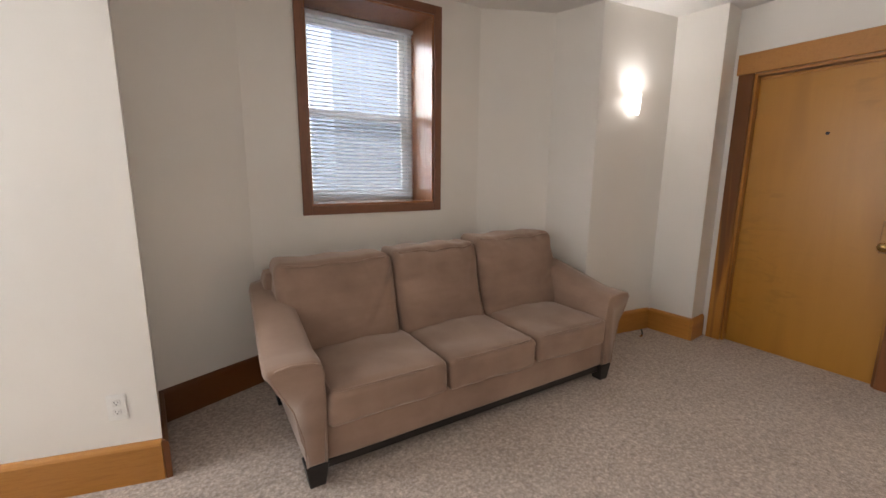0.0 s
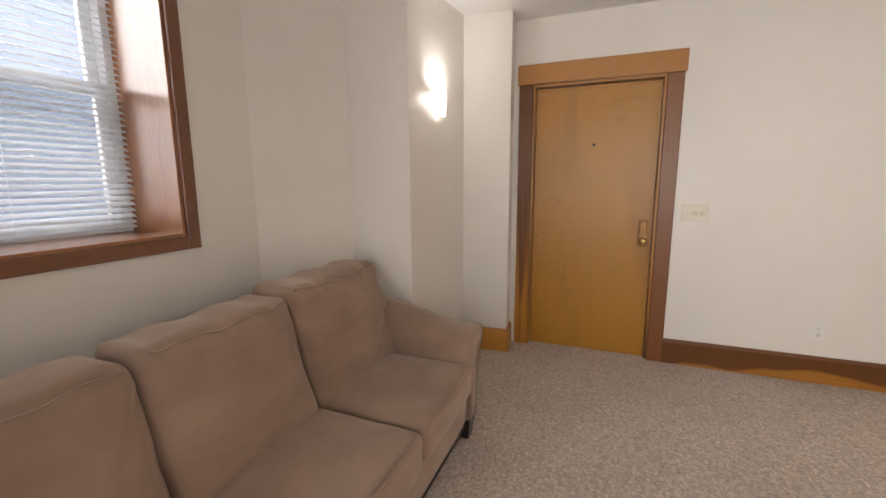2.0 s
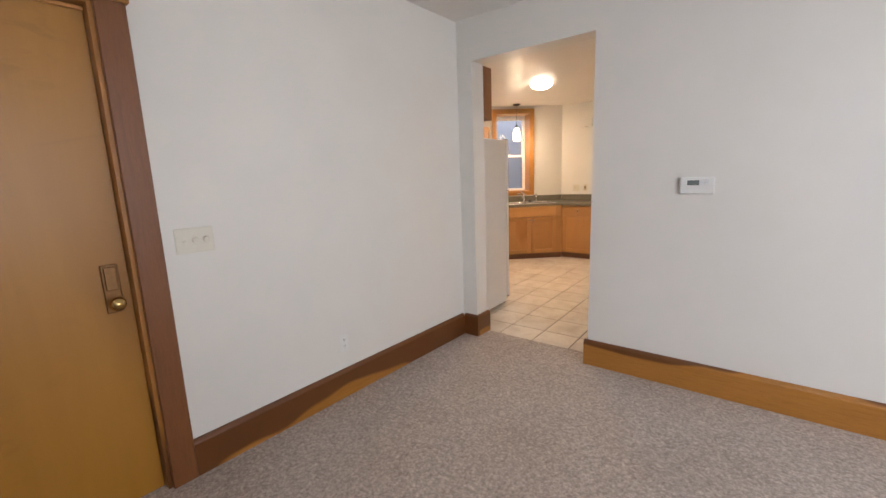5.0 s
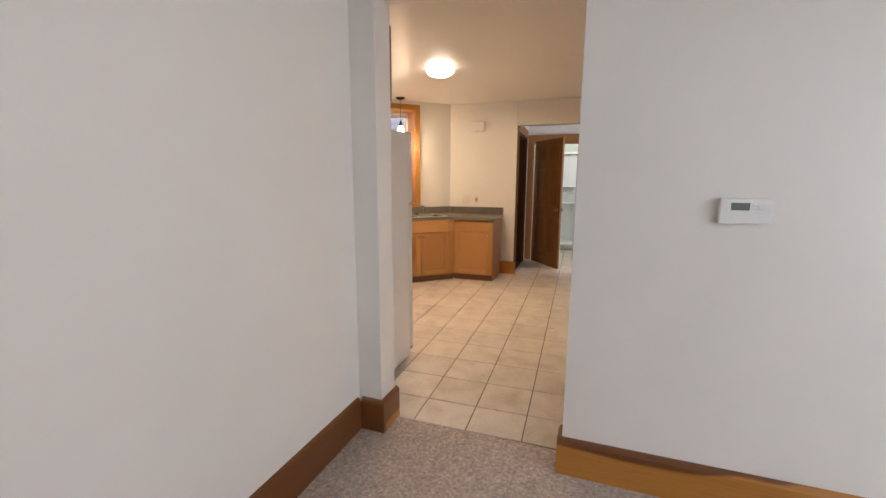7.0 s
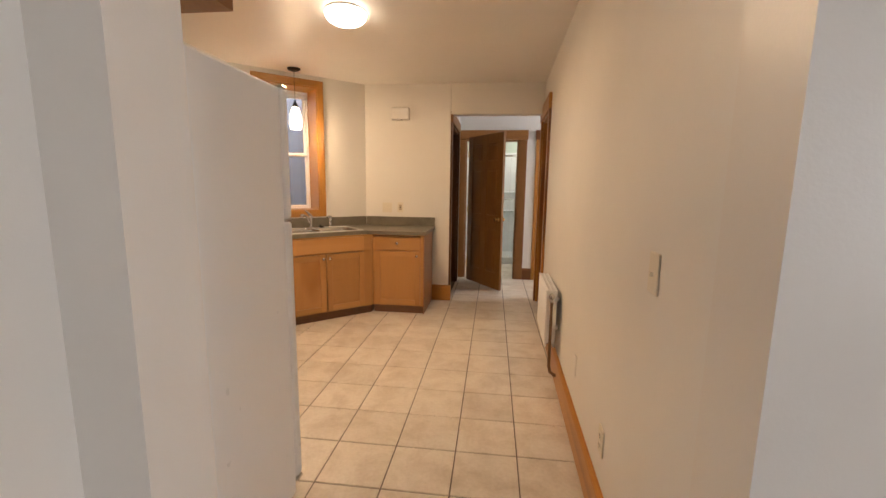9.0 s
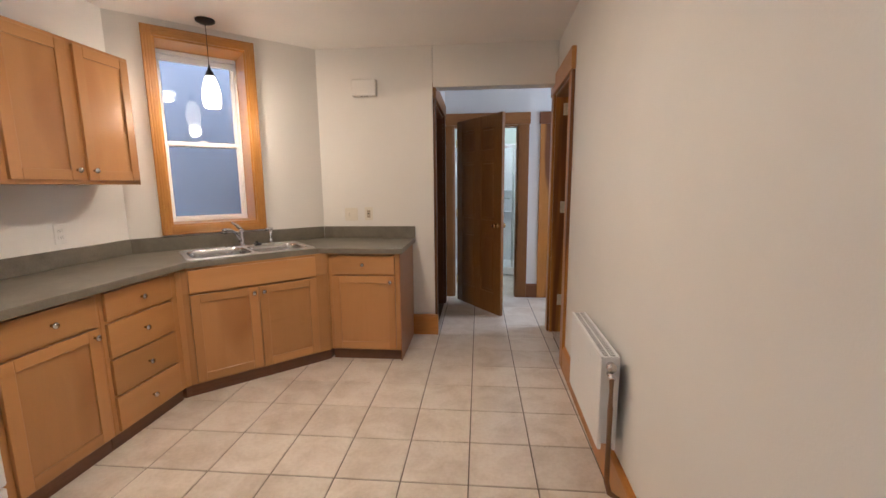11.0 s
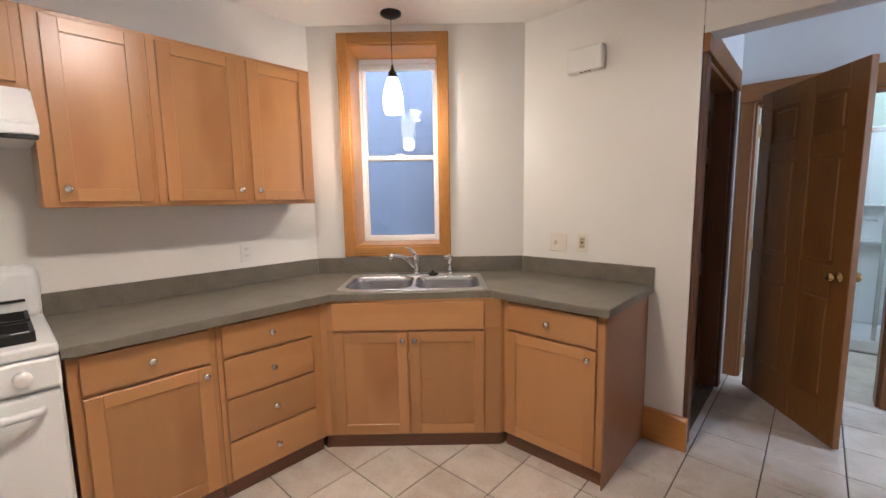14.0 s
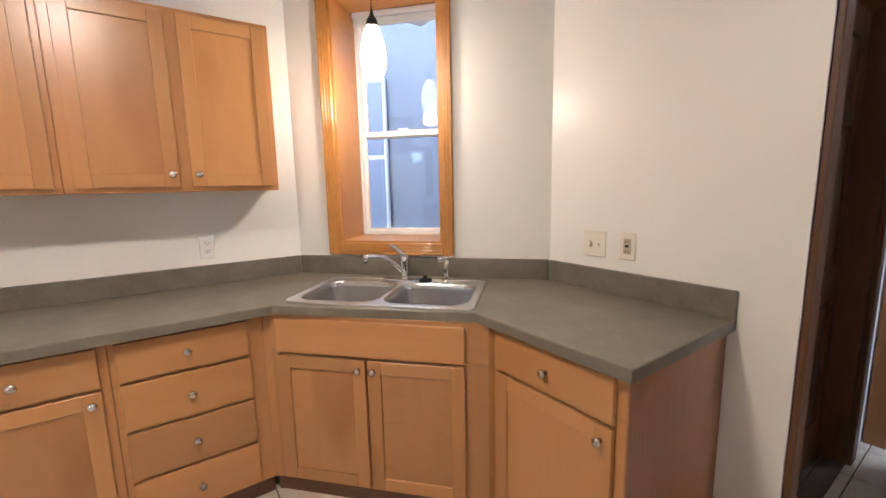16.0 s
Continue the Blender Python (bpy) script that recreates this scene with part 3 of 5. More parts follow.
# ---- doors and casings ----
def casing(p, q, s0, s1, top, material, head_material, width=0.105, head=0.145, thick=0.022, depth=0.10, label="", name="door_casing", over=0.012, near_width=None, far_material=None):
    """Flat side boards, a taller head board that overhangs, and the lining of the opening. s0, s1: the opening, along x of on_wall."""
    m = on_wall(p, q)
    root = thing(name, m, label or "varnished oak door casing with a tall head board", "door casing")
    root["kind"] = "structure"
    near = width if near_width is None else near_width
    part("side_board", box(s0 - near, -thick, 0.0, s0 + 0.004, 0.0, top, 0.004), material, root)
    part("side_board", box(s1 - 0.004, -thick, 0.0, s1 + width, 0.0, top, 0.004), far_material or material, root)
    part("head_board", box(s0 - near - (over if near_width is None else 0.0), -thick - 0.008, top, s1 + width + over, 0.0, top + head, 0.004), head_material, root)
    part("jamb", box(s0, 0.0, 0.0, s0 + 0.02, depth, top, 0.002), material, root)
    part("jamb", box(s1 - 0.02, 0.0, 0.0, s1, depth, top, 0.002), material, root)
    part("head_jamb", box(s0 + 0.02, 0.0, top - 0.02, s1 - 0.02, depth, top, 0.002), head_material, root)
    return root


# entry door in the east wall: x of the wall's pose is metres south of its north end
ENTRY_P, ENTRY_Q = SE, NE[0]
casing(ENTRY_P, ENTRY_Q, 0.145, 1.065, 2.085, OAK_Z, HEAD_Y, width=0.10, depth=0.22, far_material=DARK_OAK_Z, label="varnished oak casing round the entry door")
entry = thing("entry_door", on_wall(ENTRY_P, ENTRY_Q, 0.168, 0.006) @ Matrix.Translation((0, 0.045, 0)),
              "closed flush birch-veneer entry door with honey varnish", "door")
part("leaf", box(0, 0, 0, 0.874, 0.044, 2.055, 0.003), BIRCH, entry)
bm = lathe(bmesh.new(), [(0.011, -0.004), (0.011, 0.0), (0.006, 0.002)], 16, pose(0.437, -0.001, 1.62, 90, 0, 0))
part("peephole", bm, BLACK_METAL, entry, "small dark peephole")
plate = part("lock_plate", box(0.782, -0.006, 0.86, 0.842, 0.0, 1.065, 0.004), BRONZE, entry, "brown bronze lock escutcheon")
part("keypad", box(0.790, -0.012, 0.955, 0.834, -0.006, 1.055, 0.004), BRONZE, plate)
bm = lathe(bmesh.new(), [(0.012, 0), (0.012, 0.03), (0.026, 0.038), (0.029, 0.052), (0.022, 0.066), (0.002, 0.070)], 20, pose(0.812, -0.006, 0.905, 90, 0, 0))
part("knob", bm, BRASS, plate, "round polished brass door knob", True)
part("stop", box(0.0, -0.012, 2.035, 0.874, 0.0, 2.05, 0.003), HEAD_Y, entry)


# windows
def double_hung(name, m, width, height, label, meeting, frame=0.035, rail=0.045):
    """White sashes in a vinyl frame, at the inner face of the frame."""
    root = thing(name, m, label, "window")
    root["kind"] = "structure"
    for x0, x1 in ((0, frame), (width - frame, width)):
        part("frame_side", box(x0, 0, 0, x1, 0.09, height, 0.003), VINYL, root)
    part("frame_sill", box(frame, 0, 0, width - frame, 0.09, frame, 0.003), VINYL, root)
    part("frame_head", box(frame, 0, height - frame, width - frame, 0.09, height, 0.003), VINYL, root)
    for nm, y, z0, z1 in (("lower_sash", 0.015, frame, meeting + 0.02), ("upper_sash", 0.052, meeting - 0.02, height - frame)):
        a, b = frame, width - frame
        bm = bmesh.new()
        rbox(bm, a, y, z0, a + rail, y + 0.03, z1, 0.004)
        rbox(bm, b - rail, y, z0, b, y + 0.03, z1, 0.004)
        rbox(bm, a + rail, y, z0, b - rail, y + 0.03, z0 + rail, 0.004)
        top_rail = max(rail * 0.9, 0.034) if nm == "lower_sash" else rail * 0.9
        rbox(bm, a + rail, y, z1 - top_rail, b - rail, y + 0.03, z1, 0.004)
        sash = part(nm, bm, VINYL, root, "white vinyl sash")
        pane = part("pane", box(a + rail, y + 0.013, z0 + rail, b - rail, y + 0.017, z1 - top_rail), GLASS, sash, "clear glass pane")
        pane.visible_shadow = False
    bm = box(width / 2 - 0.03, -0.002, meeting + 0.02, width / 2 + 0.03, 0.02, meeting + 0.03, 0.003)
    part("sash_lock", bm, VINYL, root)
    return root


def picture_trim(p, q, s0, s1, z0, z1, width, material, level, depth, reveal, label, name, steps=False):
    m = on_wall(p, q)
    root = thing(name, m, label, "window trim")
    root["kind"] = "structure"
    t = 0.020
    for nm, a, b in (("side_board", s0 - width, s0 + 0.003), ("side_board", s1 - 0.003, s1 + width)):
        bm = box(a, -t, z0 - width, b, 0.0, z1 + width, 0.003)
        if steps:
            left = a < (s0 + s1) / 2
            for k in range(3):
                c = (a + 0.008 + 0.016 * k) if left else (b - 0.008 - 0.016 * k)
                rbox(bm, c - 0.007, -t - 0.003 + 0.001 * k, z0 - width + 0.005, c + 0.007, -t + 0.002, z1 + width - 0.005, 0.0025)
        part(nm, bm, material, root)
    for nm, a, b in (("sill_board", z0 - width, z0 + 0.003), ("head_board", z1 - 0.003, z1 + width)):
        bm = box(s0 + 0.003, -t, a, s1 - 0.003, 0.0, b, 0.003)
        if steps:
            for k in range(3):
                c = (a + 0.008 + 0.016 * k) if a < (z0 + z1) / 2 else (b - 0.008 - 0.016 * k)
                rbox(bm, s0 + 0.002, -t - 0.003 + 0.001 * k, c - 0.007, s1 - 0.002, -t + 0.002, c + 0.007, 0.0025)
        part(nm, bm, level, root)
    part("reveal", box(s0, -0.001, z0, s0 + 0.015, depth, z1, 0.001), reveal, root)
    part("reveal", box(s1 - 0.015, -0.001, z0, s1, depth, z1, 0.001), reveal, root)
    part("reveal_sill", box(s0 + 0.015, -0.001, z0, s1 - 0.015, depth, z0 + 0.015, 0.001), reveal, root)
    part("reveal_head", box(s0 + 0.015, -0.001, z1 - 0.015, s1 - 0.015, depth, z1, 0.001), reveal, root)
    return root


picture_trim(BAY_P, BAY_Q, 0.365, 1.275, 1.12, 2.435, 0.055, BROWN_Z, BROWN_X, 0.40, REVEAL, "dark brown stained window trim with a deep wooden reveal", "window_trim")
bay_window = double_hung("window_1", on_wall(BAY_P, BAY_Q, 0.38, 1.135) @ Matrix.Translation((0, 0.325, 0)), 0.88, 1.285, "white double-hung window behind blinds", 0.62)
screen = part("insect_screen", box(0.035, 0.084, 0.035, 0.845, 0.086, 0.63), SCREEN, bay_window, "grey insect screen over the lower sash")
screen.visible_shadow = False
SINK_P, SINK_Q = K[6], K[7]
picture_trim(SINK_P, SINK_Q, 0.258, 0.855, 1.065, 2.39, 0.062, HONEY_Z, HONEY_X, 0.40, HONEY_Z, "honey-stained moulded window casing with a deep wooden reveal", "window_trim", True)
double_hung("window_2", on_wall(SINK_P, SINK_Q, 0.273, 1.08) @ Matrix.Translation((0, 0.29, 0)), 0.567, 1.295, "white double-hung kitchen window", 0.61, 0.016, 0.024)

# assumed windows, never in view, added where the living room fill panels stand
double_hung("window_3", on_wall(NE[9], NE[10], (Vector(NE[9]) - Vector(NE[10])).length - 2.65, 0.75) @ Matrix.Translation((0, 0.02, 0)), 1.15, 1.50, "unseen double-hung window added in the west wall to explain the fill light", 0.75)
double_hung("window_4", on_wall(NE[8], NE[9], (Vector(NE[8]) - Vector(NE[9])).length - 1.92, 0.75) @ Matrix.Translation((0, 0.02, 0)), 0.90, 1.55, "unseen double-hung window added beside the bay to explain the fill light", 0.75)

# doorway in the kitchen's west wall, its door standing open in the side room
casing(K[0], K[1], 0.11, 0.82, 2.10, OAK_Z, HEAD_Y, width=0.10, depth=0.18, label="varnished oak casing of the side doorway")
side_door = thing("side_door", pose(2.09, -5.635, 0.0), "dark varnished door standing open into the side room", "door")
part("leaf", box(-0.72, -0.06, 0.012, 0.0, -0.02, 2.06, 0.003), DARKWOOD, side_door)
for z in (0.26, 1.10, 1.93):
    hinge = part("hinge", box(0.055, -0.0005, z, 0.118, 0.003, z + 0.10, 0.001), HINGE, side_door, "bright butt hinge leaf on the jamb")
    part("knuckle", tube(bmesh.new(), [(0.052, 0.004, z), (0.052, 0.004, z + 0.10)], 0.006, 8), HINGE, hinge, "", True)
side_door.matrix_world = on_wall(K[0], K[1], 0.13, 0.0) @ Matrix(((0, 1, 0, 0), (-1, 0, 0, 0.18), (0, 0, 1, 0), (0, 0, 0, 1)))

# hall doorways
casing(K[3], K[4], 0.088, 0.85, 2.03, HALLWOOD_Z, HALLWOOD_X, width=0.115, head=0.13, near_width=0.082, depth=0.14, label="stained oak casing of the bathroom doorway")
casing(K[3], K[4], 1.20, 1.94, 2.03, OAK_Z, OAK_X, width=0.11, head=0.13, depth=0.14, label="varnished oak casing of a hall doorway")
hall_door = thing("hall_door", on_wall(K[3], K[4], 1.22, 0.01) @ Matrix.Translation((0, 0.08, 0)), "closed varnished hall door", "door")
part("leaf", box(0, 0, 0, 0.70, 0.04, 2.02, 0.003), OAK_Z, hall_door)
casing(K[4], K[5], 0.10, 0.99, 2.08, CLOSETWOOD_DIM, DARKWOOD, width=0.085, head=0.13, depth=0.14, label="dark stained casing of the closet doorway, deepened by shade in its colour")


def panel_door(name, m, w, h, label, material, t=0.035, knobs=True):
    """Six-panel door hinged at x = 0."""
    root = thing(name, m, label, "door")
    st = 0.11
    rows = [(0.22, 0.82), (0.98, 1.58), (1.69, h - 0.12)]
    half = (w - 3 * st) / 2
    bm = bmesh.new()
    for x0 in (0, st + half, w - st):
        rbox(bm, x0, 0, 0, x0 + st, t, h, 0.003)
    z = 0.0
    for a, b in rows + [(h, h)]:
        for x0 in (st, 2 * st + half):
            rbox(bm, x0, 0.0005, z, x0 + half, t - 0.0005, a, 0.003)
        z = b
    part("stiles_and_rails", bm, material, root)
    for a, b in rows:
        for x0 in (st, 2 * st + half):
            bm = box(x0, 0.010, a, x0 + half, t - 0.010, b)
            rbox(bm, x0 + 0.025, 0.004, a + 0.025, x0 + half - 0.025, t - 0.004, b - 0.025, 0.006)
            part("panel", bm, material, root)
    for side, y in ((-1, 0.0), (1, t)) if knobs else ():
        bm = lathe(bmesh.new(), [(0.028, 0), (0.028, 0.006), (0.010, 0.010), (0.010, 0.03), (0.024, 0.040), (0.026, 0.052), (0.016, 0.062), (0.002, 0.064)], 18,
                   pose(w - 0.06, y, 0.93, 90 if side < 0 else -90, 0, 0))
        part("knob", bm, BRASS, root, "brass door knob", True)
    for z in (0.2, 0.98, 1.75):
        part("hinge", box(-0.010, -0.004, z, 0.02, 0.0, z + 0.09, 0.001), BRASS, root)
    return root


panel_door("bathroom_door", pose(3.195, -6.66, 0.012, 0, 0, 126.5), 0.79, 2.03, "dark varnished six-panel bathroom door standing ajar", DARKWOOD)
# closet leaf is added; its dark tone stands in for the unlit doorway
panel_door("closet_door", pose(3.44, -5.65, 0.01, 0, 0, -90), 0.85, 2.05, "dark six-panel closet door, closed, standing in for the shaded open doorway", CLOSETWOOD_DIM, knobs=False)


# ---- living room things ----
def pillow(bm, x0, y0, z0, x1, y1, z1, r, puff=(0.0, 0.0, 0.0), rough=0.006, seed=0.0, cuts=9):
    """A soft block: rounded by r, swollen along each axis by puff and slightly creased."""
    made = bmesh.ops.create_cube(bm, size=2.0)["verts"]
    edges = list({e for v in made for e in v.link_edges})
    bmesh.ops.subdivide_edges(bm, edges=edges, cuts=cuts, use_grid_fill=True)
    verts = list(bm.verts)
    c = Vector(((x0 + x1) / 2, (y0 + y1) / 2, (z0 + z1) / 2))
    h = Vector(((x1 - x0) / 2, (y1 - y0) / 2, (z1 - z0) / 2))
    for v in verts:
        u = v.co.copy()
        u = Vector([math.copysign(abs(k) ** 0.8, k) for k in u])
        p = Vector((u.x * h.x, u.y * h.y, u.z * h.z))
        core = Vector([max(-hh + r, min(hh - r, k)) for k, hh in zip(p, h)])
        d = p - core
        if d.length > 1e-6:
            p = core + d.normalized() * min(r, max(abs(d.x), abs(d.y), abs(d.z)))
        grow = [(1 - u.y ** 2) * (1 - u.z ** 2), (1 - u.x ** 2) * (1 - u.z ** 2), (1 - u.x ** 2) * (1 - u.y ** 2)]
        p += Vector([puff[k] * grow[k] * (1 if u[k] > 0.3 else -1 if u[k] < -0.3 else 0) for k in range(3)])
        wob = noise.noise_vector((p + c) * 7 + Vector((seed, 0, 0)))
        fold = noise.noise((p + c) * 3.2 + Vector((seed * 2, 5, 1)))
        p += wob * rough + Vector((0, 0, fold * rough))
        v.co = c + p
    return bm


def piping(bm, pts, r=0.0045):
    return tube(bm, pts, r, 6)


SOFA_Y = 1.65
sofa = thing("sofa", LIV @ pose(0.015, 0, 0), "taupe microsuede three-seat sofa with loose cushions on dark wooden feet", "sofa")
part("front_rail", pillow(bmesh.new(), 0.27, SOFA_Y + 0.015, 0.105, 2.15, SOFA_Y + 0.10, 0.30, 0.02, (0, 0.004, 0), 0.002), SUEDE, sofa, "", True)
part("base_rail", box(0.30, SOFA_Y + 0.03, 0.062, 2.12, SOFA_Y + 0.80, 0.108, 0.004), BLACKWOOD, sofa, "black stained wooden plinth")
part("seat_deck", box(0.30, SOFA_Y + 0.09, 0.105, 2.12, SOFA_Y + 0.84, 0.28, 0.01), SUEDE, sofa)
part("back_frame", pillow(bmesh.new(), 0.20, SOFA_Y + 0.66, 0.12, 2.22, SOFA_Y + 0.86, 0.82, 0.05, (0, 0.0, 0.0), 0.003, 3.0), SUEDE, sofa, "", True)
SEATS = [(0.325, 0.922), (0.931, 1.507), (1.516, 2.105)]
for k, (a, b) in enumerate(SEATS):
    cushion = part("seat_cushion", pillow(bmesh.new(), a, SOFA_Y - 0.012, 0.265, b, SOFA_Y + 0.62, 0.435, 0.034, (0.003, 0.010, 0.024), 0.008, 11.0 + 4 * k, 21), SUEDE, sofa, "", True)
    part("piping", piping(bmesh.new(), [(a + 0.03, SOFA_Y + 0.5, 0.427), (a + 0.022, SOFA_Y + 0.03, 0.427), (a + 0.05, SOFA_Y + 0.0, 0.427), ((a + b) / 2, SOFA_Y - 0.012, 0.432), (b - 0.05, SOFA_Y + 0.0, 0.427), (b - 0.022, SOFA_Y + 0.03, 0.427), (b - 0.03, SOFA_Y + 0.5, 0.427)]), SUEDE, cushion, "", True)
BACKS = [(0.240, 0.884, 0.872), (0.897, 1.484, 0.892), (1.497, 2.185, 0.918)]
# creases: start and end, as shares of the cushion's width and height, and depth
CREASES = [[(0.98, 0.80, 0.62, 0.05, 0.010), (0.10, 0.95, 0.30, 0.55, 0.006), (0.70, 0.98, 0.86, 0.60, 0.006)],
           [(0.02, 0.62, 0.45, 0.72, 0.009), (0.95, 0.90, 0.80, 0.50, 0.007), (0.30, 0.20, 0.75, 0.06, 0.006)],
           [(0.05, 0.74, 0.42, 0.66, 0.008), (0.95, 0.55, 0.60, 0.22, 0.009), (0.88, 0.98, 0.62, 0.80, 0.006)]]


def back_cushion(k, a, b, top):
    """Boxed back cushion: a flat front panel that sags and creases, gathered along the welt at its top edge."""
    low = 0.40
    bm = pillow(bmesh.new(), a, SOFA_Y + 0.45, low, b, SOFA_Y + 0.69, top, 0.046, (0.008, 0.042, 0.014), 0.007, 31.0 + 7 * k, 35)
    for v in bm.verts:
        u, w = (v.co.x - a) / (b - a), (v.co.z - low) / (top - low)
        front = max(0.0, min(1.0, (SOFA_Y + 0.56 - v.co.y) / 0.08))
        dent = 0.0
        for u0, w0, u1, w1, depth in CREASES[k]:
            p, q = Vector((u0 * (b - a), w0 * (top - low))), Vector((u1 * (b - a), w1 * (top - low)))
            here = Vector((u * (b - a), w * (top - low)))
            f = max(0.0, min(1.0, (here - p).dot(q - p) / (q - p).length_squared))
            gap = (here - p.lerp(q, f)).length
            fade = 1.0 - 0.8 * f
            dent += fade * depth * (math.exp(-(gap / 0.014) ** 2) - 0.55 * math.exp(-((gap - 0.034) / 0.020) ** 2))
        pucker = 0.0055 * math.sin(34 * u + 2 * k + 5 * noise.noise(Vector((4 * u, k, 0)))) * math.exp(-((1 - w) / 0.10) ** 2)
        v.co.y += front * (dent + pucker)
        ear = math.exp(-((1 - u) / 0.07) ** 2) + 0.7 * math.exp(-(u / 0.07) ** 2)
        rim = math.exp(-((1 - w) / 0.12) ** 2)
        v.co.z += rim * (0.012 * ear + 0.005 * math.sin(17 * u + 3 * k) - 0.008 * math.sin(math.pi * max(0.0, min(1.0, u))))
        v.co.y += (v.co.z - low) * 0.30 - 0.02
        v.co.y += 0.008 * noise.noise(Vector((v.co.x * 5 + v.co.z * 9 + 3 * k, v.co.x * 3 - v.co.z * 6, 2.0 + k)))
    cushion = part("back_cushion", bm, SUEDE, sofa, "", True)
    crest = []
    for i in range(31):
        u = 0.05 + 0.03 * i
        ear = math.exp(-((1 - u) / 0.07) ** 2) + 0.7 * math.exp(-(u / 0.07) ** 2)
        z = top - 0.014 + 0.012 * ear + 0.005 * math.sin(17 * u + 3 * k) - 0.008 * math.sin(math.pi * u)
        y = SOFA_Y + 0.436 + (z - low) * 0.30 + 0.0045 * math.sin(34 * u + 2 * k)
        crest.append((a + (b - a) * u, y, z))
    part("piping", piping(bmesh.new(), crest, 0.0055), SUEDE, cushion, "", True)


for k, (a, b, top) in enumerate(BACKS):
    back_cushion(k, a, b, top)


def sofa_arm(side):
    """Arm that sweeps down to the front and flares outwards; side -1 or 1 from the sofa's middle."""
    bm = bmesh.new()
    mid = 1.21
    stations = 16
    rings = []
    for i in range(stations + 1):
        f = i / stations
        y = SOFA_Y + 0.84 - f * 0.845
        top = 0.745 - 0.155 * min(1.0, f * 1.25) ** 1.3
        flare = 0.055 + 0.055 * f
        inner, outer = 0.885, 0.975
        prof = [(inner + 0.012, 0.11), (outer + 0.0, 0.11), (outer + 0.008, 0.25), (outer + 0.02 + 0.25 * flare, top - 0.20), (outer + 0.03 + 0.62 * flare, top - 0.09),
                (outer + 0.045 + flare * 0.95, top - 0.035), (outer + 0.04 + flare * 0.85, top - 0.008), (outer + 0.01 + flare * 0.35, top + 0.004), (inner + 0.05, top), (inner + 0.012, top - 0.02), (inner, top - 0.07), (inner, 0.40)]
        pinch = 0.0 if 0 < i < stations else 0.018
        cx, cz = sum(p[0] for p in prof) / len(prof), sum(p[1] for p in prof) / len(prof)
        rings.append([bm.verts.new((mid + side * (x + (cx - x) * pinch * 2), y, z + (cz - z) * pinch)) for x, z in prof])
    n = len(rings[0])
    for a, b in zip(rings, rings[1:]):
        for k in range(n):
            bm.faces.new((a[k], a[(k + 1) % n], b[(k + 1) % n], b[k]))
    bm.faces.new(rings[0])
    bm.faces.new(rings[-1][::-1])
    sharp = [e for e in bm.edges if all(v in rings[-1] for v in e.verts)]
    bmesh.ops.bevel(bm, geom=sharp, offset=0.016, segments=3, profile=0.5, affect="EDGES")
    ob = part("arm", bm, SUEDE, sofa, "", True)
    front = [Vector((v.x, v.y, v.z)) for v in [Vector((mid + side * x, SOFA_Y - 0.002, z)) for x, z in ((0.897, 0.12), (0.892, 0.40), (0.893, 0.51), (0.905, 0.565), (0.94, 0.578), (1.02, 0.586), (1.075, 0.578), (1.105, 0.556), (1.075, 0.50), (1.02, 0.39), (0.986, 0.25), (0.978, 0.12))]]
    part("piping", piping(bmesh.new(), front, 0.004), SUEDE, ob, "", True)


sofa_arm(-1)
sofa_arm(1)
for x, y in ((0.275, SOFA_Y + 0.045), (2.145, SOFA_Y + 0.045), (0.275, SOFA_Y + 0.79), (2.145, SOFA_Y + 0.79)):
    bm = bmesh.new()
    low = [(x - 0.033, y - 0.033), (x + 0.033, y - 0.033), (x + 0.033, y + 0.033), (x - 0.033, y + 0.033)]
    high = [(x - 0.05, y - 0.045), (x + 0.05, y - 0.045), (x + 0.05, y + 0.045), (x - 0.05, y + 0.045)]
    lo = [bm.verts.new((u, v, 0.0)) for u, v in low]
    hi = [bm.verts.new((u, v, 0.115)) for u, v in high]
    bm.faces.new(lo[::-1])
    bm.faces.new(hi)
    for k in range(4):
        bm.faces.new((lo[k], lo[(k + 1) % 4], hi[(k + 1) % 4], hi[k]))
    bmesh.ops.bevel(bm, geom=list(bm.edges), offset=0.004, segments=1, affect="EDGES")
    part("foot", bm, BLACKWOOD, sofa, "tapered black wooden foot")


def sconce(m, label):
    """Half-round frosted shade, open above and below, on a nickel back plate. y points into the wall."""
    root = thing("wall_sconce", m, label, "wall lamp", "living room sconces")
    part("back_plate", box(-0.045, -0.012, -0.065, 0.045, 0.0, 0.05, 0.005), NICKEL, root, "nickel back plate")
    bm = bmesh.new()
    rings = []
    for z in (-0.075, -0.055, 0.0, 0.04, 0.072):
        grow = 0.048 + 0.008 * (z + 0.075) / 0.147
        rings.append([[bm.verts.new((r * math.cos(a), -0.012 + 1.05 * r * -abs(math.sin(a)), z)) for a in [math.pi * k / 14 for k in range(15)]] for r in (grow, grow - 0.005)])
    for a, b in zip(rings, rings[1:]):
        for s in (0, 1):
            for k in range(14):
                bm.faces.new((a[s][k], a[s][k + 1], b[s][k + 1], b[s][k]))
    for ring in (rings[0], rings[-1]):
        for k in range(14):
            bm.faces.new((ring[0][k], ring[0][k + 1], ring[1][k + 1], ring[1][k]))
    part("shade", bm, SHADE_COOL, root, "lit frosted glass half-cylinder shade", True)
    bm = tube(bmesh.new(), [(0, -0.01, -0.055), (0, -0.045, -0.06), (0, -0.05, -0.04)], 0.012)
    part("lamp_holder", bm, NICKEL, root, "", True)
    return root


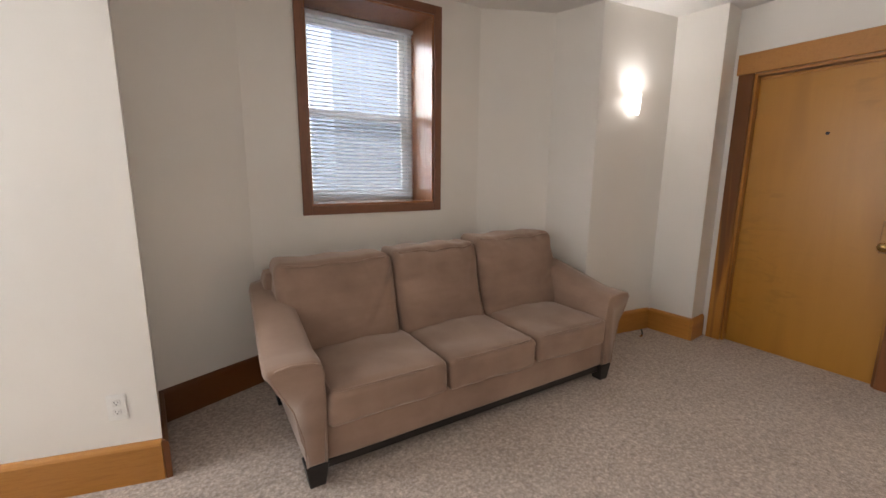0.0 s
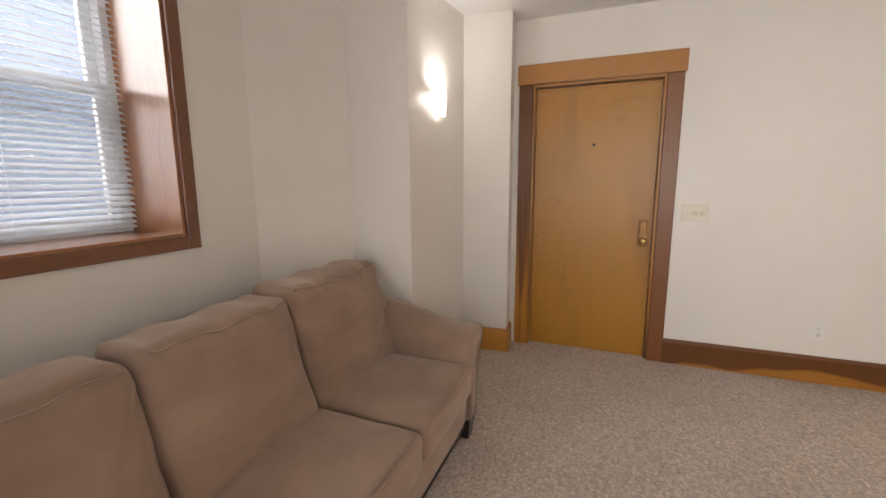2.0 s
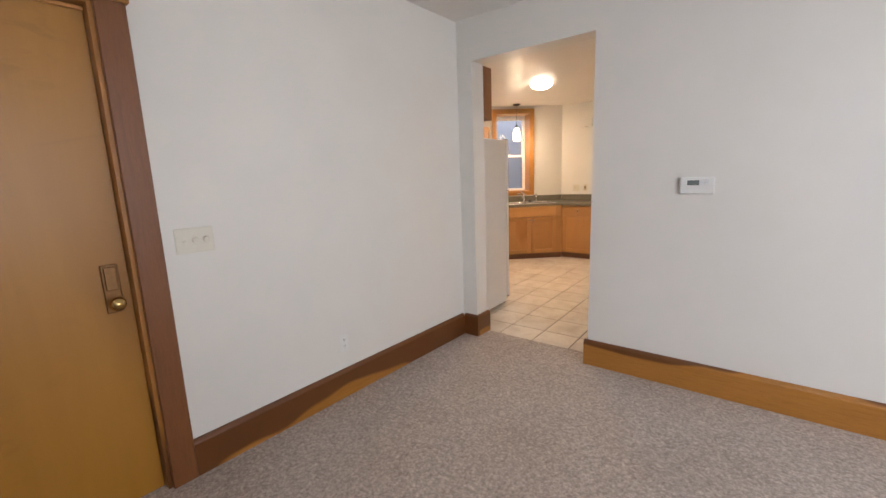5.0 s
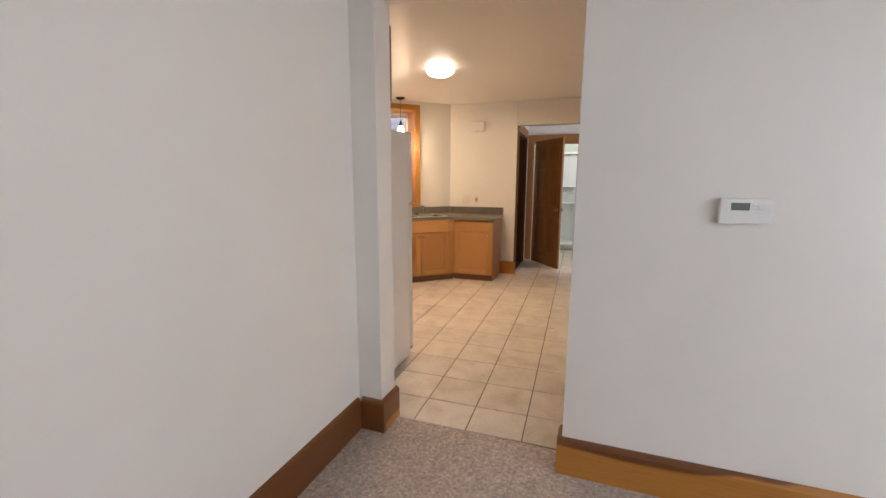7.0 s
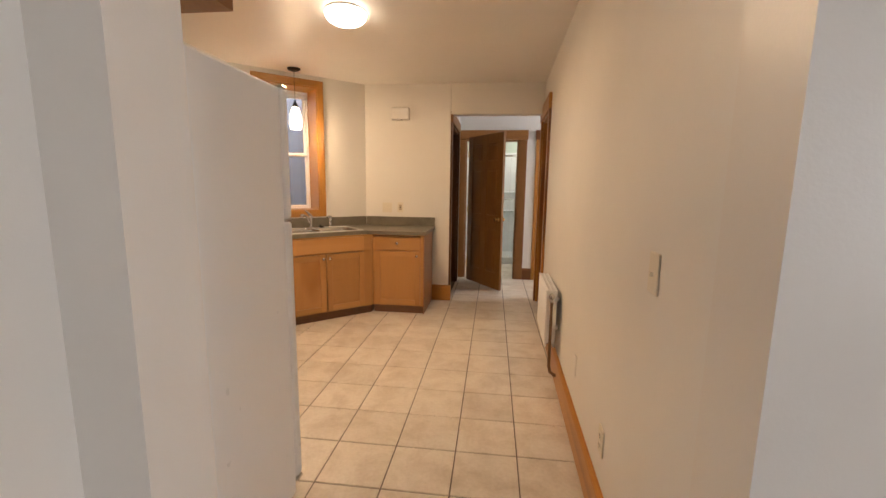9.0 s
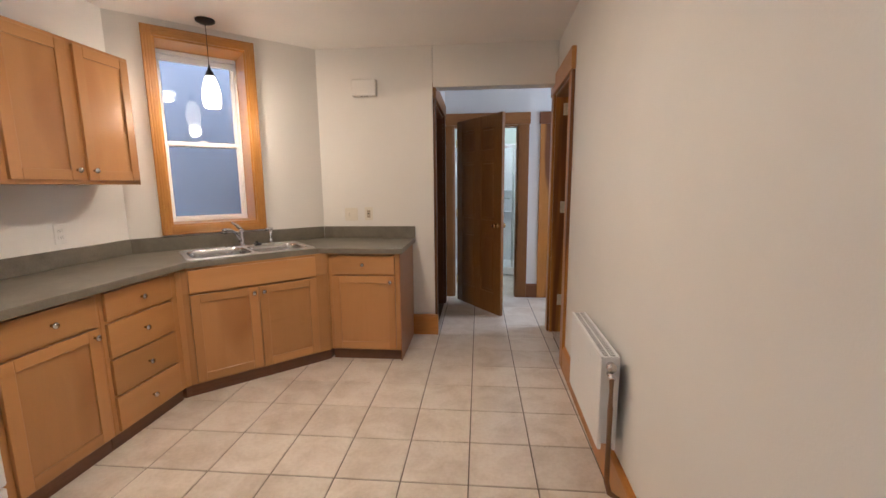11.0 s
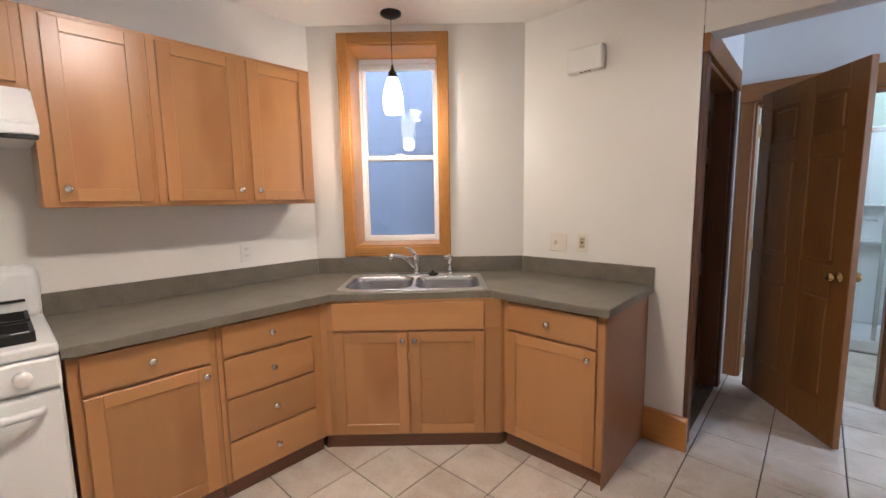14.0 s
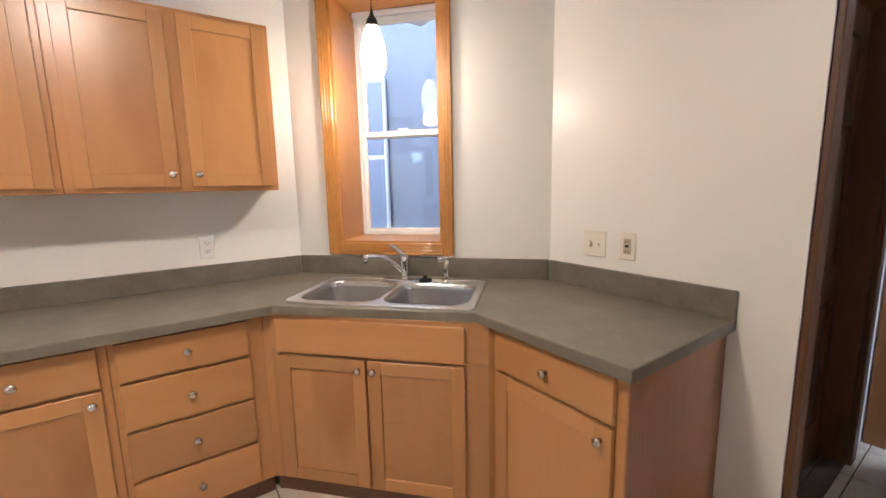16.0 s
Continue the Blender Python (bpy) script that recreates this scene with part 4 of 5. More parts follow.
sconce(on_wall(NE[2], NE[3], 0.338, 1.870), "lit frosted glass wall sconce on nickel bracket beside the pier")
sconce(on_wall(NE[10], SE, 3.67, 1.865), "lit frosted glass wall sconce facing the window bay")


# window blinds
blind = thing("window_blind", on_wall(BAY_P, BAY_Q, 0.39, 1.135) @ Matrix.Translation((0, 0.285, 0)), "lowered white aluminium mini blind with open slats", "blind")
part("head_rail", box(0.0, -0.014, 1.235, 0.86, 0.014, 1.262, 0.003), SLAT, blind)
part("bottom_rail", box(0.004, -0.011, 0.018, 0.856, 0.011, 0.032, 0.004), SLAT, blind)
for x in (0.10, 0.43, 0.76):
    part("ladder_cord", tube(bmesh.new(), [(x, -0.013, 0.03), (x, -0.013, 1.24)], 0.0009, 5), SLAT, blind)
slat_bm = bmesh.new()
cols = []
for k in range(5):
    f = k / 4 - 0.5
    cols.append([slat_bm.verts.new((x, f * 0.029, 0.003 * (1 - 4 * f * f) + f * 0.015)) for x in (0.004, 0.856)])
for a, b in zip(cols, cols[1:]):
    slat_bm.faces.new((a[0], a[1], b[1], b[0]))
bmesh.ops.solidify(slat_bm, geom=list(slat_bm.faces), thickness=0.0006)
first = part("slat", slat_bm, SLAT, blind)
first.location = (0, 0, 0.05)
for k in range(1, 45):
    ob = new("slat", first.data)
    ob.parent = blind
    ob.location = (0, 0, 0.05 + 0.0265 * k)
wand = part("tilt_wand", tube(bmesh.new(), [(0.06, -0.018, 1.23), (0.062, -0.02, 0.75)], 0.003, 6), SLAT, blind)


def wall_plate(name, m, w, h, label, category, bits, material=ALMOND):
    """Cover plate with its devices: bits are (kind, x, z)."""
    root = thing(name, m, label, category)
    part("cover", box(-w / 2, -0.006, -h / 2, w / 2, 0.0, h / 2, 0.003), material, root)
    for kind, x, z in bits:
        if kind == "toggle":
            part("toggle", box(x - 0.005, -0.016, z - 0.009, x + 0.005, -0.006, z + 0.004, 0.002), material, root)
        elif kind == "socket":
            sock = part("socket", box(x - 0.015, -0.008, z - 0.013, x + 0.015, -0.005, z + 0.013, 0.004), material, root)
            for dx, dz, sx, sz in ((-0.006, 0.003, 0.0012, 0.004), (0.006, 0.003, 0.0012, 0.0035), (0.0, -0.007, 0.002, 0.002)):
                part("slot", box(x + dx - sx, -0.0088, z + dz - sz, x + dx + sx, -0.0078, z + dz + sz), DARK_SLOT, sock)
        elif kind == "dial":
            part("dial", lathe(bmesh.new(), [(0.014, 0), (0.014, 0.008), (0.011, 0.014)], 18, pose(x, -0.006, z, 90, 0, 0)), material, root)
        elif kind == "gfci":
            face = part("face", box(x - 0.017, -0.009, z - 0.034, x + 0.017, -0.005, z + 0.034, 0.002), TAN_PLASTIC, root, "tan outlet face")
            part("button", box(x - 0.008, -0.011, z - 0.004, x + 0.008, -0.009, z + 0.007, 0.001), DARK_SLOT, face)
            for dz in (-0.022, 0.020):
                for dx in (-0.006, 0.006):
                    part("slot", box(x + dx - 0.0015, -0.0098, z + dz - 0.005, x + dx + 0.0015, -0.0088, z + dz + 0.005), DARK_SLOT, face)
        elif kind == "rocker":
            part("rocker", box(x - 0.016, -0.009, z - 0.033, x + 0.016, -0.005, z + 0.033, 0.002), material, root)
    return root


DUPLEX = [("socket", 0, 0.020), ("socket", 0, -0.020)]
wall_plate("light_switch", on_wall(SE, NE[0], 1.298, 1.13), 0.165, 0.115, "almond three-gang switch plate beside the entry door", "switch", [("toggle", -0.046, 0), ("dial", 0.0, 0), ("dial", 0.046, 0)])
wall_plate("power_outlet", on_wall(SE, NE[0], 2.07, 0.36), 0.07, 0.115, "off-white duplex outlet low on the wall", "outlet", DUPLEX, WHITE_PLASTIC)
wall_plate("power_outlet", on_wall(NE[8], NE[9], (Vector(NE[8]) - Vector(NE[9])).length - 0.145, 0.365), 0.07, 0.115, "off-white duplex outlet low on the wall", "outlet", DUPLEX, WHITE_PLASTIC)

thermostat = thing("thermostat", on_wall(NE[10], SE, 1.705, 1.222), "white wall thermostat with grey display", "thermostat")
part("housing", box(-0.085, -0.028, 0.0, 0.085, 0.0, 0.097, 0.006, 2), WHITE_PLASTIC, thermostat)
part("display", box(-0.048, -0.030, 0.052, 0.012, -0.027, 0.080, 0.001), GREY_PLASTIC, thermostat, "grey display window")
for i in range(2):
    for j in range(2):
        part("button", box(0.022 + 0.020 * i, -0.031, 0.056 + 0.013 * j, 0.036 + 0.020 * i, -0.027, 0.064 + 0.013 * j, 0.001), SLAT, thermostat)

cable = thing("cable_end", LIV @ pose(3.10, 2.0, 0.0), "short dark cable end with brass plug on the carpet", "cable")
part("cord", tube(bmesh.new(), [(0.05, 0.045, 0.03), (0.03, 0.02, 0.015), (0.0, 0.0, 0.012), (-0.03, -0.015, 0.010)], 0.007, 8), BLACK_METAL, cable, "", True)
part("plug", tube(bmesh.new(), [(-0.03, -0.015, 0.010), (-0.055, -0.02, 0.010)], 0.0085, 8), BRASS, cable, "brass plug")


# ---- kitchen things ----
def knob(parent, x, y, z):
    bm = lathe(bmesh.new(), [(0.007, 0.0), (0.006, 0.012), (0.013, 0.017), (0.0155, 0.022), (0.013, 0.027), (0.002, 0.029)], 14, pose(x, y, z, 90, 0, 0))
    return part("knob", bm, NICKEL, parent, "round satin nickel knob", True)


def slab_front(parent, name, x0, z0, x1, z1, t=0.019):
    return part(name, box(x0, -t, z0, x1, 0.0, z1, 0.003, 2), MAPLE_X, parent)


def shaker_door(parent, x0, z0, x1, z1, t=0.019, w=0.055):
    """Recessed flat panel with two stiles and two rails."""
    door = part("door", box(x0 + w - 0.004, -t + 0.009, z0 + w - 0.004, x1 - w + 0.004, -0.002, z1 - w + 0.004), MAPLE_Z, parent)
    for a, b in ((x0, x0 + w), (x1 - w, x1)):
        part("stile", box(a, -t, z0, b, 0.0, z1, 0.002), MAPLE_Z, door)
    for a, b in ((z0, z0 + w), (z1 - w, z1)):
        part("rail", box(x0 + w, -t + 0.0006, a, x1 - w, 0.0, b, 0.002), MAPLE_X, door)
    return door


def cabinet_body(root, w, depth, z0, z1, kick=True, right_panel=None):
    part("body", box(0, 0.0, z0, w, depth, z1, 0.002), MAPLE_Z, root)
    if kick:
        part("toe_kick", box(0.002, 0.028, 0.0, w - 0.002, depth, z0 + 0.001), KICK, root, "brown toe kick")


LEFT = -90
unit = thing("base_cabinet", pose(4.80, -3.225, 0, 0, 0, LEFT), "honey maple base cabinet with a drawer over a door", "cabinet", "kitchen base cabinets")
cabinet_body(unit, 0.490, 0.58, 0.085, 0.852)
d = slab_front(unit, "drawer", 0.035, 0.690, 0.462, 0.836)
knob(d, 0.25, -0.019, 0.763)
d = shaker_door(unit, 0.035, 0.100, 0.462, 0.676)
knob(d, 0.435, -0.019, 0.637)
unit = thing("base_cabinet", pose(4.80, -3.717, 0, 0, 0, LEFT), "honey maple base cabinet with four drawers", "cabinet", "kitchen base cabinets")
cabinet_body(unit, 0.520, 0.58, 0.085, 0.852)
for z0, z1 in ((0.690, 0.836), (0.497, 0.676), (0.296, 0.483), (0.098, 0.282)):
    d = slab_front(unit, "drawer", 0.020, z0, 0.458, z1)
    knob(d, 0.239, -0.019, (z0 + z1) / 2)
DIAG = 222.6
unit = thing("sink_cabinet", pose(4.785, -4.258, 0, 0, 0, DIAG), "honey maple corner sink cabinet with two doors and a false drawer", "cabinet", "kitchen base cabinets")
cabinet_body(unit, 0.945, 0.50, 0.085, 0.690)
part("front_rail", box(0.0, 0.0, 0.690, 0.945, 0.02, 0.852, 0.002), MAPLE_X, unit)
slab_front(unit, "false_drawer", 0.040, 0.690, 0.850, 0.836)
for x0, x1, kx in ((0.040, 0.438, 0.412), (0.450, 0.850, 0.476)):
    d = shaker_door(unit, x0, 0.100, x1, 0.676)
    knob(d, kx, -0.019, 0.637)
unit = thing("base_cabinet", pose(4.085, -4.918, 0, 0, 0, 180), "honey maple end base cabinet with a drawer over a door", "cabinet", "kitchen base cabinets")
cabinet_body(unit, 0.545, 0.608, 0.085, 0.852)
d = slab_front(unit, "drawer", 0.030, 0.690, 0.512, 0.836)
knob(d, 0.27, -0.019, 0.763)
d = shaker_door(unit, 0.030, 0.100, 0.512, 0.676)
knob(d, 0.478, -0.019, 0.632)
part("end_panel", box(0.545, -0.002, 0.0, 0.552, 0.608, 0.852, 0.001), END_BROWN, unit, "brown veneered end panel")

# corner posts between the runs
for pts in ([(4.799, -4.236), (4.781, -4.262), (4.90, -4.40), (5.0, -4.236)], [(4.091, -4.897), (4.083, -4.917), (4.083, -5.05), (4.25, -5.05)]):
    post = thing("corner_filler", pose(0, 0, 0), "honey maple filler post between two base cabinets", "cabinet")
    part("post", prism(bmesh.new(), pts, 0.086, 0.851), MAPLE_Z, post)
    part("toe_kick", prism(bmesh.new(), [(x + 0.02, y - 0.02) for x, y in pts], 0.0, 0.086), KICK, post)

# worktop with the sink's cut-out
SINK = pose(4.4465, -4.5765, 0.89, 0, 0, DIAG)
OUTLINE = [(4.750, -3.215), (4.750, -4.270), (4.140, -4.872), (3.508, -4.872), (3.508, -5.528), (4.34, -5.528), (5.388, -4.585), (5.388, -3.215)]
bm = bmesh.new()
hole = [SINK @ Vector(p) for p in ((-0.385, 0.062, 0), (0.385, 0.062, 0), (0.385, 0.485, 0), (-0.385, 0.485, 0))]
loops = []
for pts in (OUTLINE, [(p.x, p.y) for p in hole]):
    vs = [bm.verts.new((x, y, 0.852)) for x, y in pts]
    loops += [bm.edges.new((vs[i], vs[(i + 1) % len(vs)])) for i in range(len(vs))]
bmesh.ops.triangle_fill(bm, edges=loops, use_beauty=True)
ex = bmesh.ops.extrude_face_region(bm, geom=list(bm.faces))
bmesh.ops.translate(bm, vec=(0, 0, 0.038), verts=[g for g in ex["geom"] if isinstance(g, bmesh.types.BMVert)])
rim = [e for e in bm.edges if all(abs(v.co.z - 0.89) < 1e-5 for v in e.verts) and len(e.link_faces) == 2 and e.calc_face_angle(0) > 1]
bmesh.ops.bevel(bm, geom=rim, offset=0.005, segments=2, profile=0.5, affect="EDGES")
top = thing("worktop", pose(0, 0, 0), "grey-green laminate worktop with an upstand", "worktop")
part("counter", bm, LAMINATE, top)


def upstand(p, q, a=0.0, b=0.0):
    m = on_wall(p, q)
    n = (Vector(p) - Vector(q)).length
    ob = part("upstand", box(a, -0.020, 0.889, n - b, -0.001, 0.993, 0.003), LAMINATE, top)
    ob.matrix_world = m


upstand(K[7], (5.39, -3.215), b=0.008)
upstand(K[6], K[7], a=0.008, b=0.008)
upstand((3.508, -5.53), K[6], a=0.008)

sink = thing("kitchen_sink", SINK, "double-bowl stainless steel drop-in sink", "sink")


def rounded_loop(x0, y0, x1, y1, r):
    out = []
    for cx, cy, a0 in ((x1 - r, y1 - r, 0), (x0 + r, y1 - r, 90), (x0 + r, y0 + r, 180), (x1 - r, y0 + r, 270)):
        for k in range(7):
            a = radians(a0 + 15 * k)
            out.append((cx + r * math.cos(a), cy + r * math.sin(a)))
    return out


def basin(x0, y0, x1, y1, depth):
    """Open bowl with round corners, rolled over at its edge."""
    bm = bmesh.new()
    rings = []
    for z, ins, r in ((0.0075, -0.006, 0.080), (0.0065, 0.0, 0.075), (0.001, 0.004, 0.072), (-0.02, 0.007, 0.070), (-depth + 0.045, 0.014, 0.068), (-depth + 0.014, 0.026, 0.066), (-depth, 0.055, 0.06)):
        rings.append([bm.verts.new((x, y, z)) for x, y in rounded_loop(x0 + ins, y0 + ins, x1 - ins, y1 - ins, r)])
    n = len(rings[0])
    for a, b in zip(rings, rings[1:]):
        for k in range(n):
            bm.faces.new((a[k], a[(k + 1) % n], b[(k + 1) % n], b[k]))
    bm.faces.new(rings[-1])
    return bm


BOWLS = [(-0.378, -0.014), (0.014, 0.378)]
for x0, x1 in BOWLS:
    b_ob = part("bowl", basin(x0, 0.072, x1, 0.43, 0.17), BOWL, sink, "brushed steel bowl", True)
    part("drain", lathe(bmesh.new(), [(0.04, 0.0), (0.04, 0.003), (0.03, 0.002), (0.005, 0.001)], 20, pose((x0 + x1) / 2, 0.26, -0.169)), CHROME, b_ob, "", True)
bm = bmesh.new()
loops = []
for pts in [rounded_loop(-0.415, 0.030, 0.415, 0.515, 0.035)] + [rounded_loop(x0 - 0.003, 0.069, x1 + 0.003, 0.433, 0.077) for x0, x1 in BOWLS]:
    vs = [bm.verts.new((x, y, 0.0065)) for x, y in pts]
    loops += [bm.edges.new((vs[i], vs[(i + 1) % len(vs)])) for i in range(len(vs))]
bmesh.ops.triangle_fill(bm, edges=loops, use_beauty=True)
ex = bmesh.ops.extrude_face_region(bm, geom=list(bm.faces))
bmesh.ops.translate(bm, vec=(0, 0, -0.006), verts=[g for g in ex["geom"] if isinstance(g, bmesh.types.BMVert)])
part("rim", bm, STEEL, sink, "raised steel rim")
bm = tube(bmesh.new(), [Vector((x, y, 0.005)) for x, y in rounded_loop(-0.413, 0.032, 0.413, 0.513, 0.035) + [(0.413, 0.478)]], 0.0035, 6)
part("rolled_edge", bm, STEEL, sink, "", True)
faucet = thing("faucet", SINK @ pose(0.0, 0.472, 0.006), "chrome single-lever kitchen faucet on the sink ledge", "faucet")
part("base_plate", box(-0.12, -0.028, 0.0, 0.12, 0.028, 0.010, 0.006, 2), CHROME, faucet)
part("column", lathe(bmesh.new(), [(0.025, 0.008), (0.021, 0.03), (0.019, 0.09), (0.021, 0.105), (0.021, 0.128), (0.016, 0.138), (0.003, 0.142)], 20), CHROME, faucet, "", True)
part("spout", tube(bmesh.new(), [(-0.004, -0.006, 0.035), (-0.022, -0.024, 0.070), (-0.045, -0.052, 0.105), (-0.072, -0.085, 0.131), (-0.100, -0.120, 0.145), (-0.130, -0.152, 0.150), (-0.150, -0.172, 0.147)],
                   [0.012, 0.012, 0.012, 0.0115, 0.0115, 0.013, 0.014]), CHROME, faucet, "", True)
part("aerator", tube(bmesh.new(), [(-0.141, -0.163, 0.146), (-0.143, -0.165, 0.118)], [0.013, 0.010], 12), CHROME, faucet, "", True)
part("lever", tube(bmesh.new(), [(0.0, 0.0, 0.128), (-0.016, -0.006, 0.150), (-0.038, -0.014, 0.172), (-0.060, -0.022, 0.186), (-0.068, -0.025, 0.187)], [0.017, 0.014, 0.011, 0.009, 0.006]), CHROME, faucet, "", True)
sprayer = thing("side_sprayer", SINK @ pose(0.215, 0.472, 0.006), "chrome side sprayer on the sink ledge", "sprayer")
part("collar", lathe(bmesh.new(), [(0.022, 0.0), (0.020, 0.010), (0.013, 0.018)], 18), CHROME, sprayer, "", True)
part("wand", tube(bmesh.new(), [(0, 0, 0.014), (0, 0, 0.07), (0.002, 0.002, 0.112)], [0.010, 0.011, 0.014]), CHROME, sprayer, "", True)
part("head", tube(bmesh.new(), [(0.012, 0.008, 0.118), (-0.012, -0.008, 0.121), (-0.038, -0.026, 0.117)], [0.013, 0.014, 0.012]), CHROME, sprayer, "", True)
stopper = thing("sink_stopper", SINK @ pose(0.105, 0.475, 0.006), "black rubber sink stopper on the sink ledge", "stopper")
part("disc", lathe(bmesh.new(), [(0.036, 0.0), (0.038, 0.008), (0.028, 0.016), (0.010, 0.018), (0.012, 0.028), (0.004, 0.032)], 18), BLACK_METAL, stopper, "", True)

# wall cabinets
def wall_unit(y0, w, doors, z0, z1, label):
    root = thing("wall_cabinet", pose(5.108, y0, 0, 0, 0, LEFT), label, "cabinet", "kitchen wall cabinets")
    part("body", box(0, 0, z0, w, 0.28, z1, 0.002), MAPLE_Z, root)
    for a, b, kx in doors:
        dd = shaker_door(root, a, z0 + 0.022, b, z1 - 0.022)
        knob(dd, kx, -0.019, z0 + 0.075)
    return root


wall_unit(-3.245, 0.385, [(0.047, 0.363, 0.075)], 1.370, 2.128, "honey maple wall cabinet with one door")
wall_unit(-3.631, 0.792, [(0.033, 0.383, 0.357), (0.427, 0.770, 0.455)], 1.370, 2.128, "honey maple wall cabinet with two doors")
wall_unit(-2.480, 0.764, [(0.03, 0.375, 0.350), (0.389, 0.734, 0.414)], 1.815, 2.128, "short honey maple wall cabinet over the range hood")
over = thing("wall_cabinet", pose(3.665, -2.030, 0, 0, 0, 0), "brown-sided maple cabinet hung above the refrigerator", "cabinet", "kitchen wall cabinets")
part("body", box(0.0, 0.0, 1.890, 0.76, 0.508, 2.36, 0.002), END_BROWN, over)
for a, b, kx in ((0.015, 0.375, 0.35), (0.385, 0.745, 0.41)):
    dd = shaker_door(over, a, 1.90, b, 2.345)
    knob(dd, kx, -0.019, 1.95)

hood = thing("range_hood", pose(5.388, -2.485, 1.62, 0, 0, LEFT), "white enamelled range hood under the short cabinet", "range hood")
bm = bmesh.new()
prof = [(0.0, 0.0), (-0.49, 0.0), (-0.50, 0.045), (-0.33, 0.19), (0.0, 0.19)]
a = [bm.verts.new((0.0, y, z)) for y, z in prof]
b = [bm.verts.new((0.76, y, z)) for y, z in prof]
bm.faces.new(a)
bm.faces.new(b[::-1])
for k in range(5):
    bm.faces.new((a[k], b[k], b[(k + 1) % 5], a[(k + 1) % 5]))
bmesh.ops.bevel(bm, geom=list(bm.edges), offset=0.006, segments=2, affect="EDGES")
part("canopy", bm, WHITE_ENAMEL, hood)
part("lip", box(0.004, -0.504, -0.012, 0.756, -0.480, 0.002, 0.003), DARK_SLOT, hood)

stove = thing("gas_range", pose(4.79, -2.458, 0, 0, 0, LEFT), "white freestanding gas range with black grates", "range")
part("body", box(0, 0.0, 0.03, 0.755, 0.58, 0.875, 0.006), WHITE_ENAMEL, stove)
part("cooktop", box(-0.002, -0.035, 0.875, 0.757, 0.56, 0.915, 0.012, 3), WHITE_ENAMEL, stove)
part("backguard", box(0, 0.50, 0.91, 0.755, 0.585, 1.135, 0.04, 4), WHITE_ENAMEL, stove, "rounded white backguard")
part("vent_slot", box(0.05, 0.493, 0.985, 0.705, 0.502, 0.996), DARK_SLOT, stove)
part("control_panel", box(0.0, -0.040, 0.765, 0.755, 0.004, 0.872, 0.010, 2), WHITE_ENAMEL, stove)
for x in (0.10, 0.24, 0.52, 0.66):
    part("dial", lathe(bmesh.new(), [(0.024, 0), (0.022, 0.022), (0.010, 0.026)], 18, pose(x, -0.040, 0.818, 90, 0, 0)), WHITE_PLASTIC, stove, "white control dial", True)
oven = part("oven_door", box(0.006, -0.036, 0.215, 0.749, 0.002, 0.752, 0.010, 2), WHITE_ENAMEL, stove)
part("handle", tube(bmesh.new(), [(0.06, -0.036, 0.700), (0.07, -0.075, 0.705), (0.12, -0.085, 0.708), (0.63, -0.085, 0.708), (0.685, -0.075, 0.705), (0.695, -0.036, 0.700)], 0.014), WHITE_ENAMEL, oven, "", True)
part("bottom_drawer", box(0.006, -0.030, 0.045, 0.749, 0.002, 0.205, 0.008, 2), WHITE_ENAMEL, stove)
for x0 in (0.06, 0.515):
    for y0 in (0.04, 0.28):
        bm = bmesh.new()
        for dx in (0.0, 0.09, 0.18):
            rbox(bm, x0 + dx, y0, 0.938, x0 + dx + 0.012, y0 + 0.20, 0.952, 0.002)
        for dy in (0.0, 0.188):
            rbox(bm, x0, y0 + dy, 0.915, x0 + 0.192, y0 + dy + 0.012, 0.950, 0.002)
        grate = part("grate", bm, IRON, stove, "black cast iron grate")
        part("burner", lathe(bmesh.new(), [(0.045, 0.915), (0.04, 0.93), (0.02, 0.934)], 18, pose(x0 + 0.096, y0 + 0.10, 0)), IRON, grate, "", True)

fridge = thing("refrigerator", pose(3.645, -2.258, 0, 0, 0, 0), "white textured top-freezer refrigerator", "refrigerator")
part("body", box(0, 0.0, 0.03, 0.75, 0.70, 1.715, 0.008, 2), WHITE_ENAMEL, fridge)
part("base_grille", box(0.02, -0.01, 0.008, 0.73, 0.02, 0.075, 0.003), DARK_SLOT, fridge)
part("gasket", box(0.012, -0.012, 0.08, 0.738, 0.0, 1.70), SLAT, fridge)
for nm, z0, z1 in (("fridge_door", 0.082, 1.205), ("freezer_door", 1.217, 1.718)):
    dd = part(nm, box(0.0, -0.062, z0, 0.75, -0.012, z1, 0.014, 3), WHITE_ENAMEL, fridge)
    part("handle", box(0.025, -0.098, z0 + 0.25 if z0 < 1 else z0 + 0.03, 0.055, -0.062, z1 - 0.06 if z0 < 1 else z1 - 0.10, 0.010, 2), WHITE_PLASTIC, dd)
for z in (0.070, 1.206, 1.716):
    part("hinge", box(-0.003, -0.055, z, 0.05, -0.01, z + 0.011, 0.002), NICKEL, fridge, "grey metal hinge")
for x in (0.06, 0.69):
    for y in (0.06, 0.62):
        part("foot", lathe(bmesh.new(), [(0.02, 0.0), (0.02, 0.032)], 12, pose(x, y, 0)), DARK_SLOT, fridge)

# lamps
dome = thing("ceiling_lamp", pose(3.845, -3.56, KITCHEN_H), "lit flush dome ceiling lamp of white glass", "ceiling lamp")
part("pan", lathe(bmesh.new(), [(0.132, 0.0), (0.134, -0.008), (0.131, -0.016), (0.02, -0.016)], 36), WHITE_ENAMEL, dome, "", True)
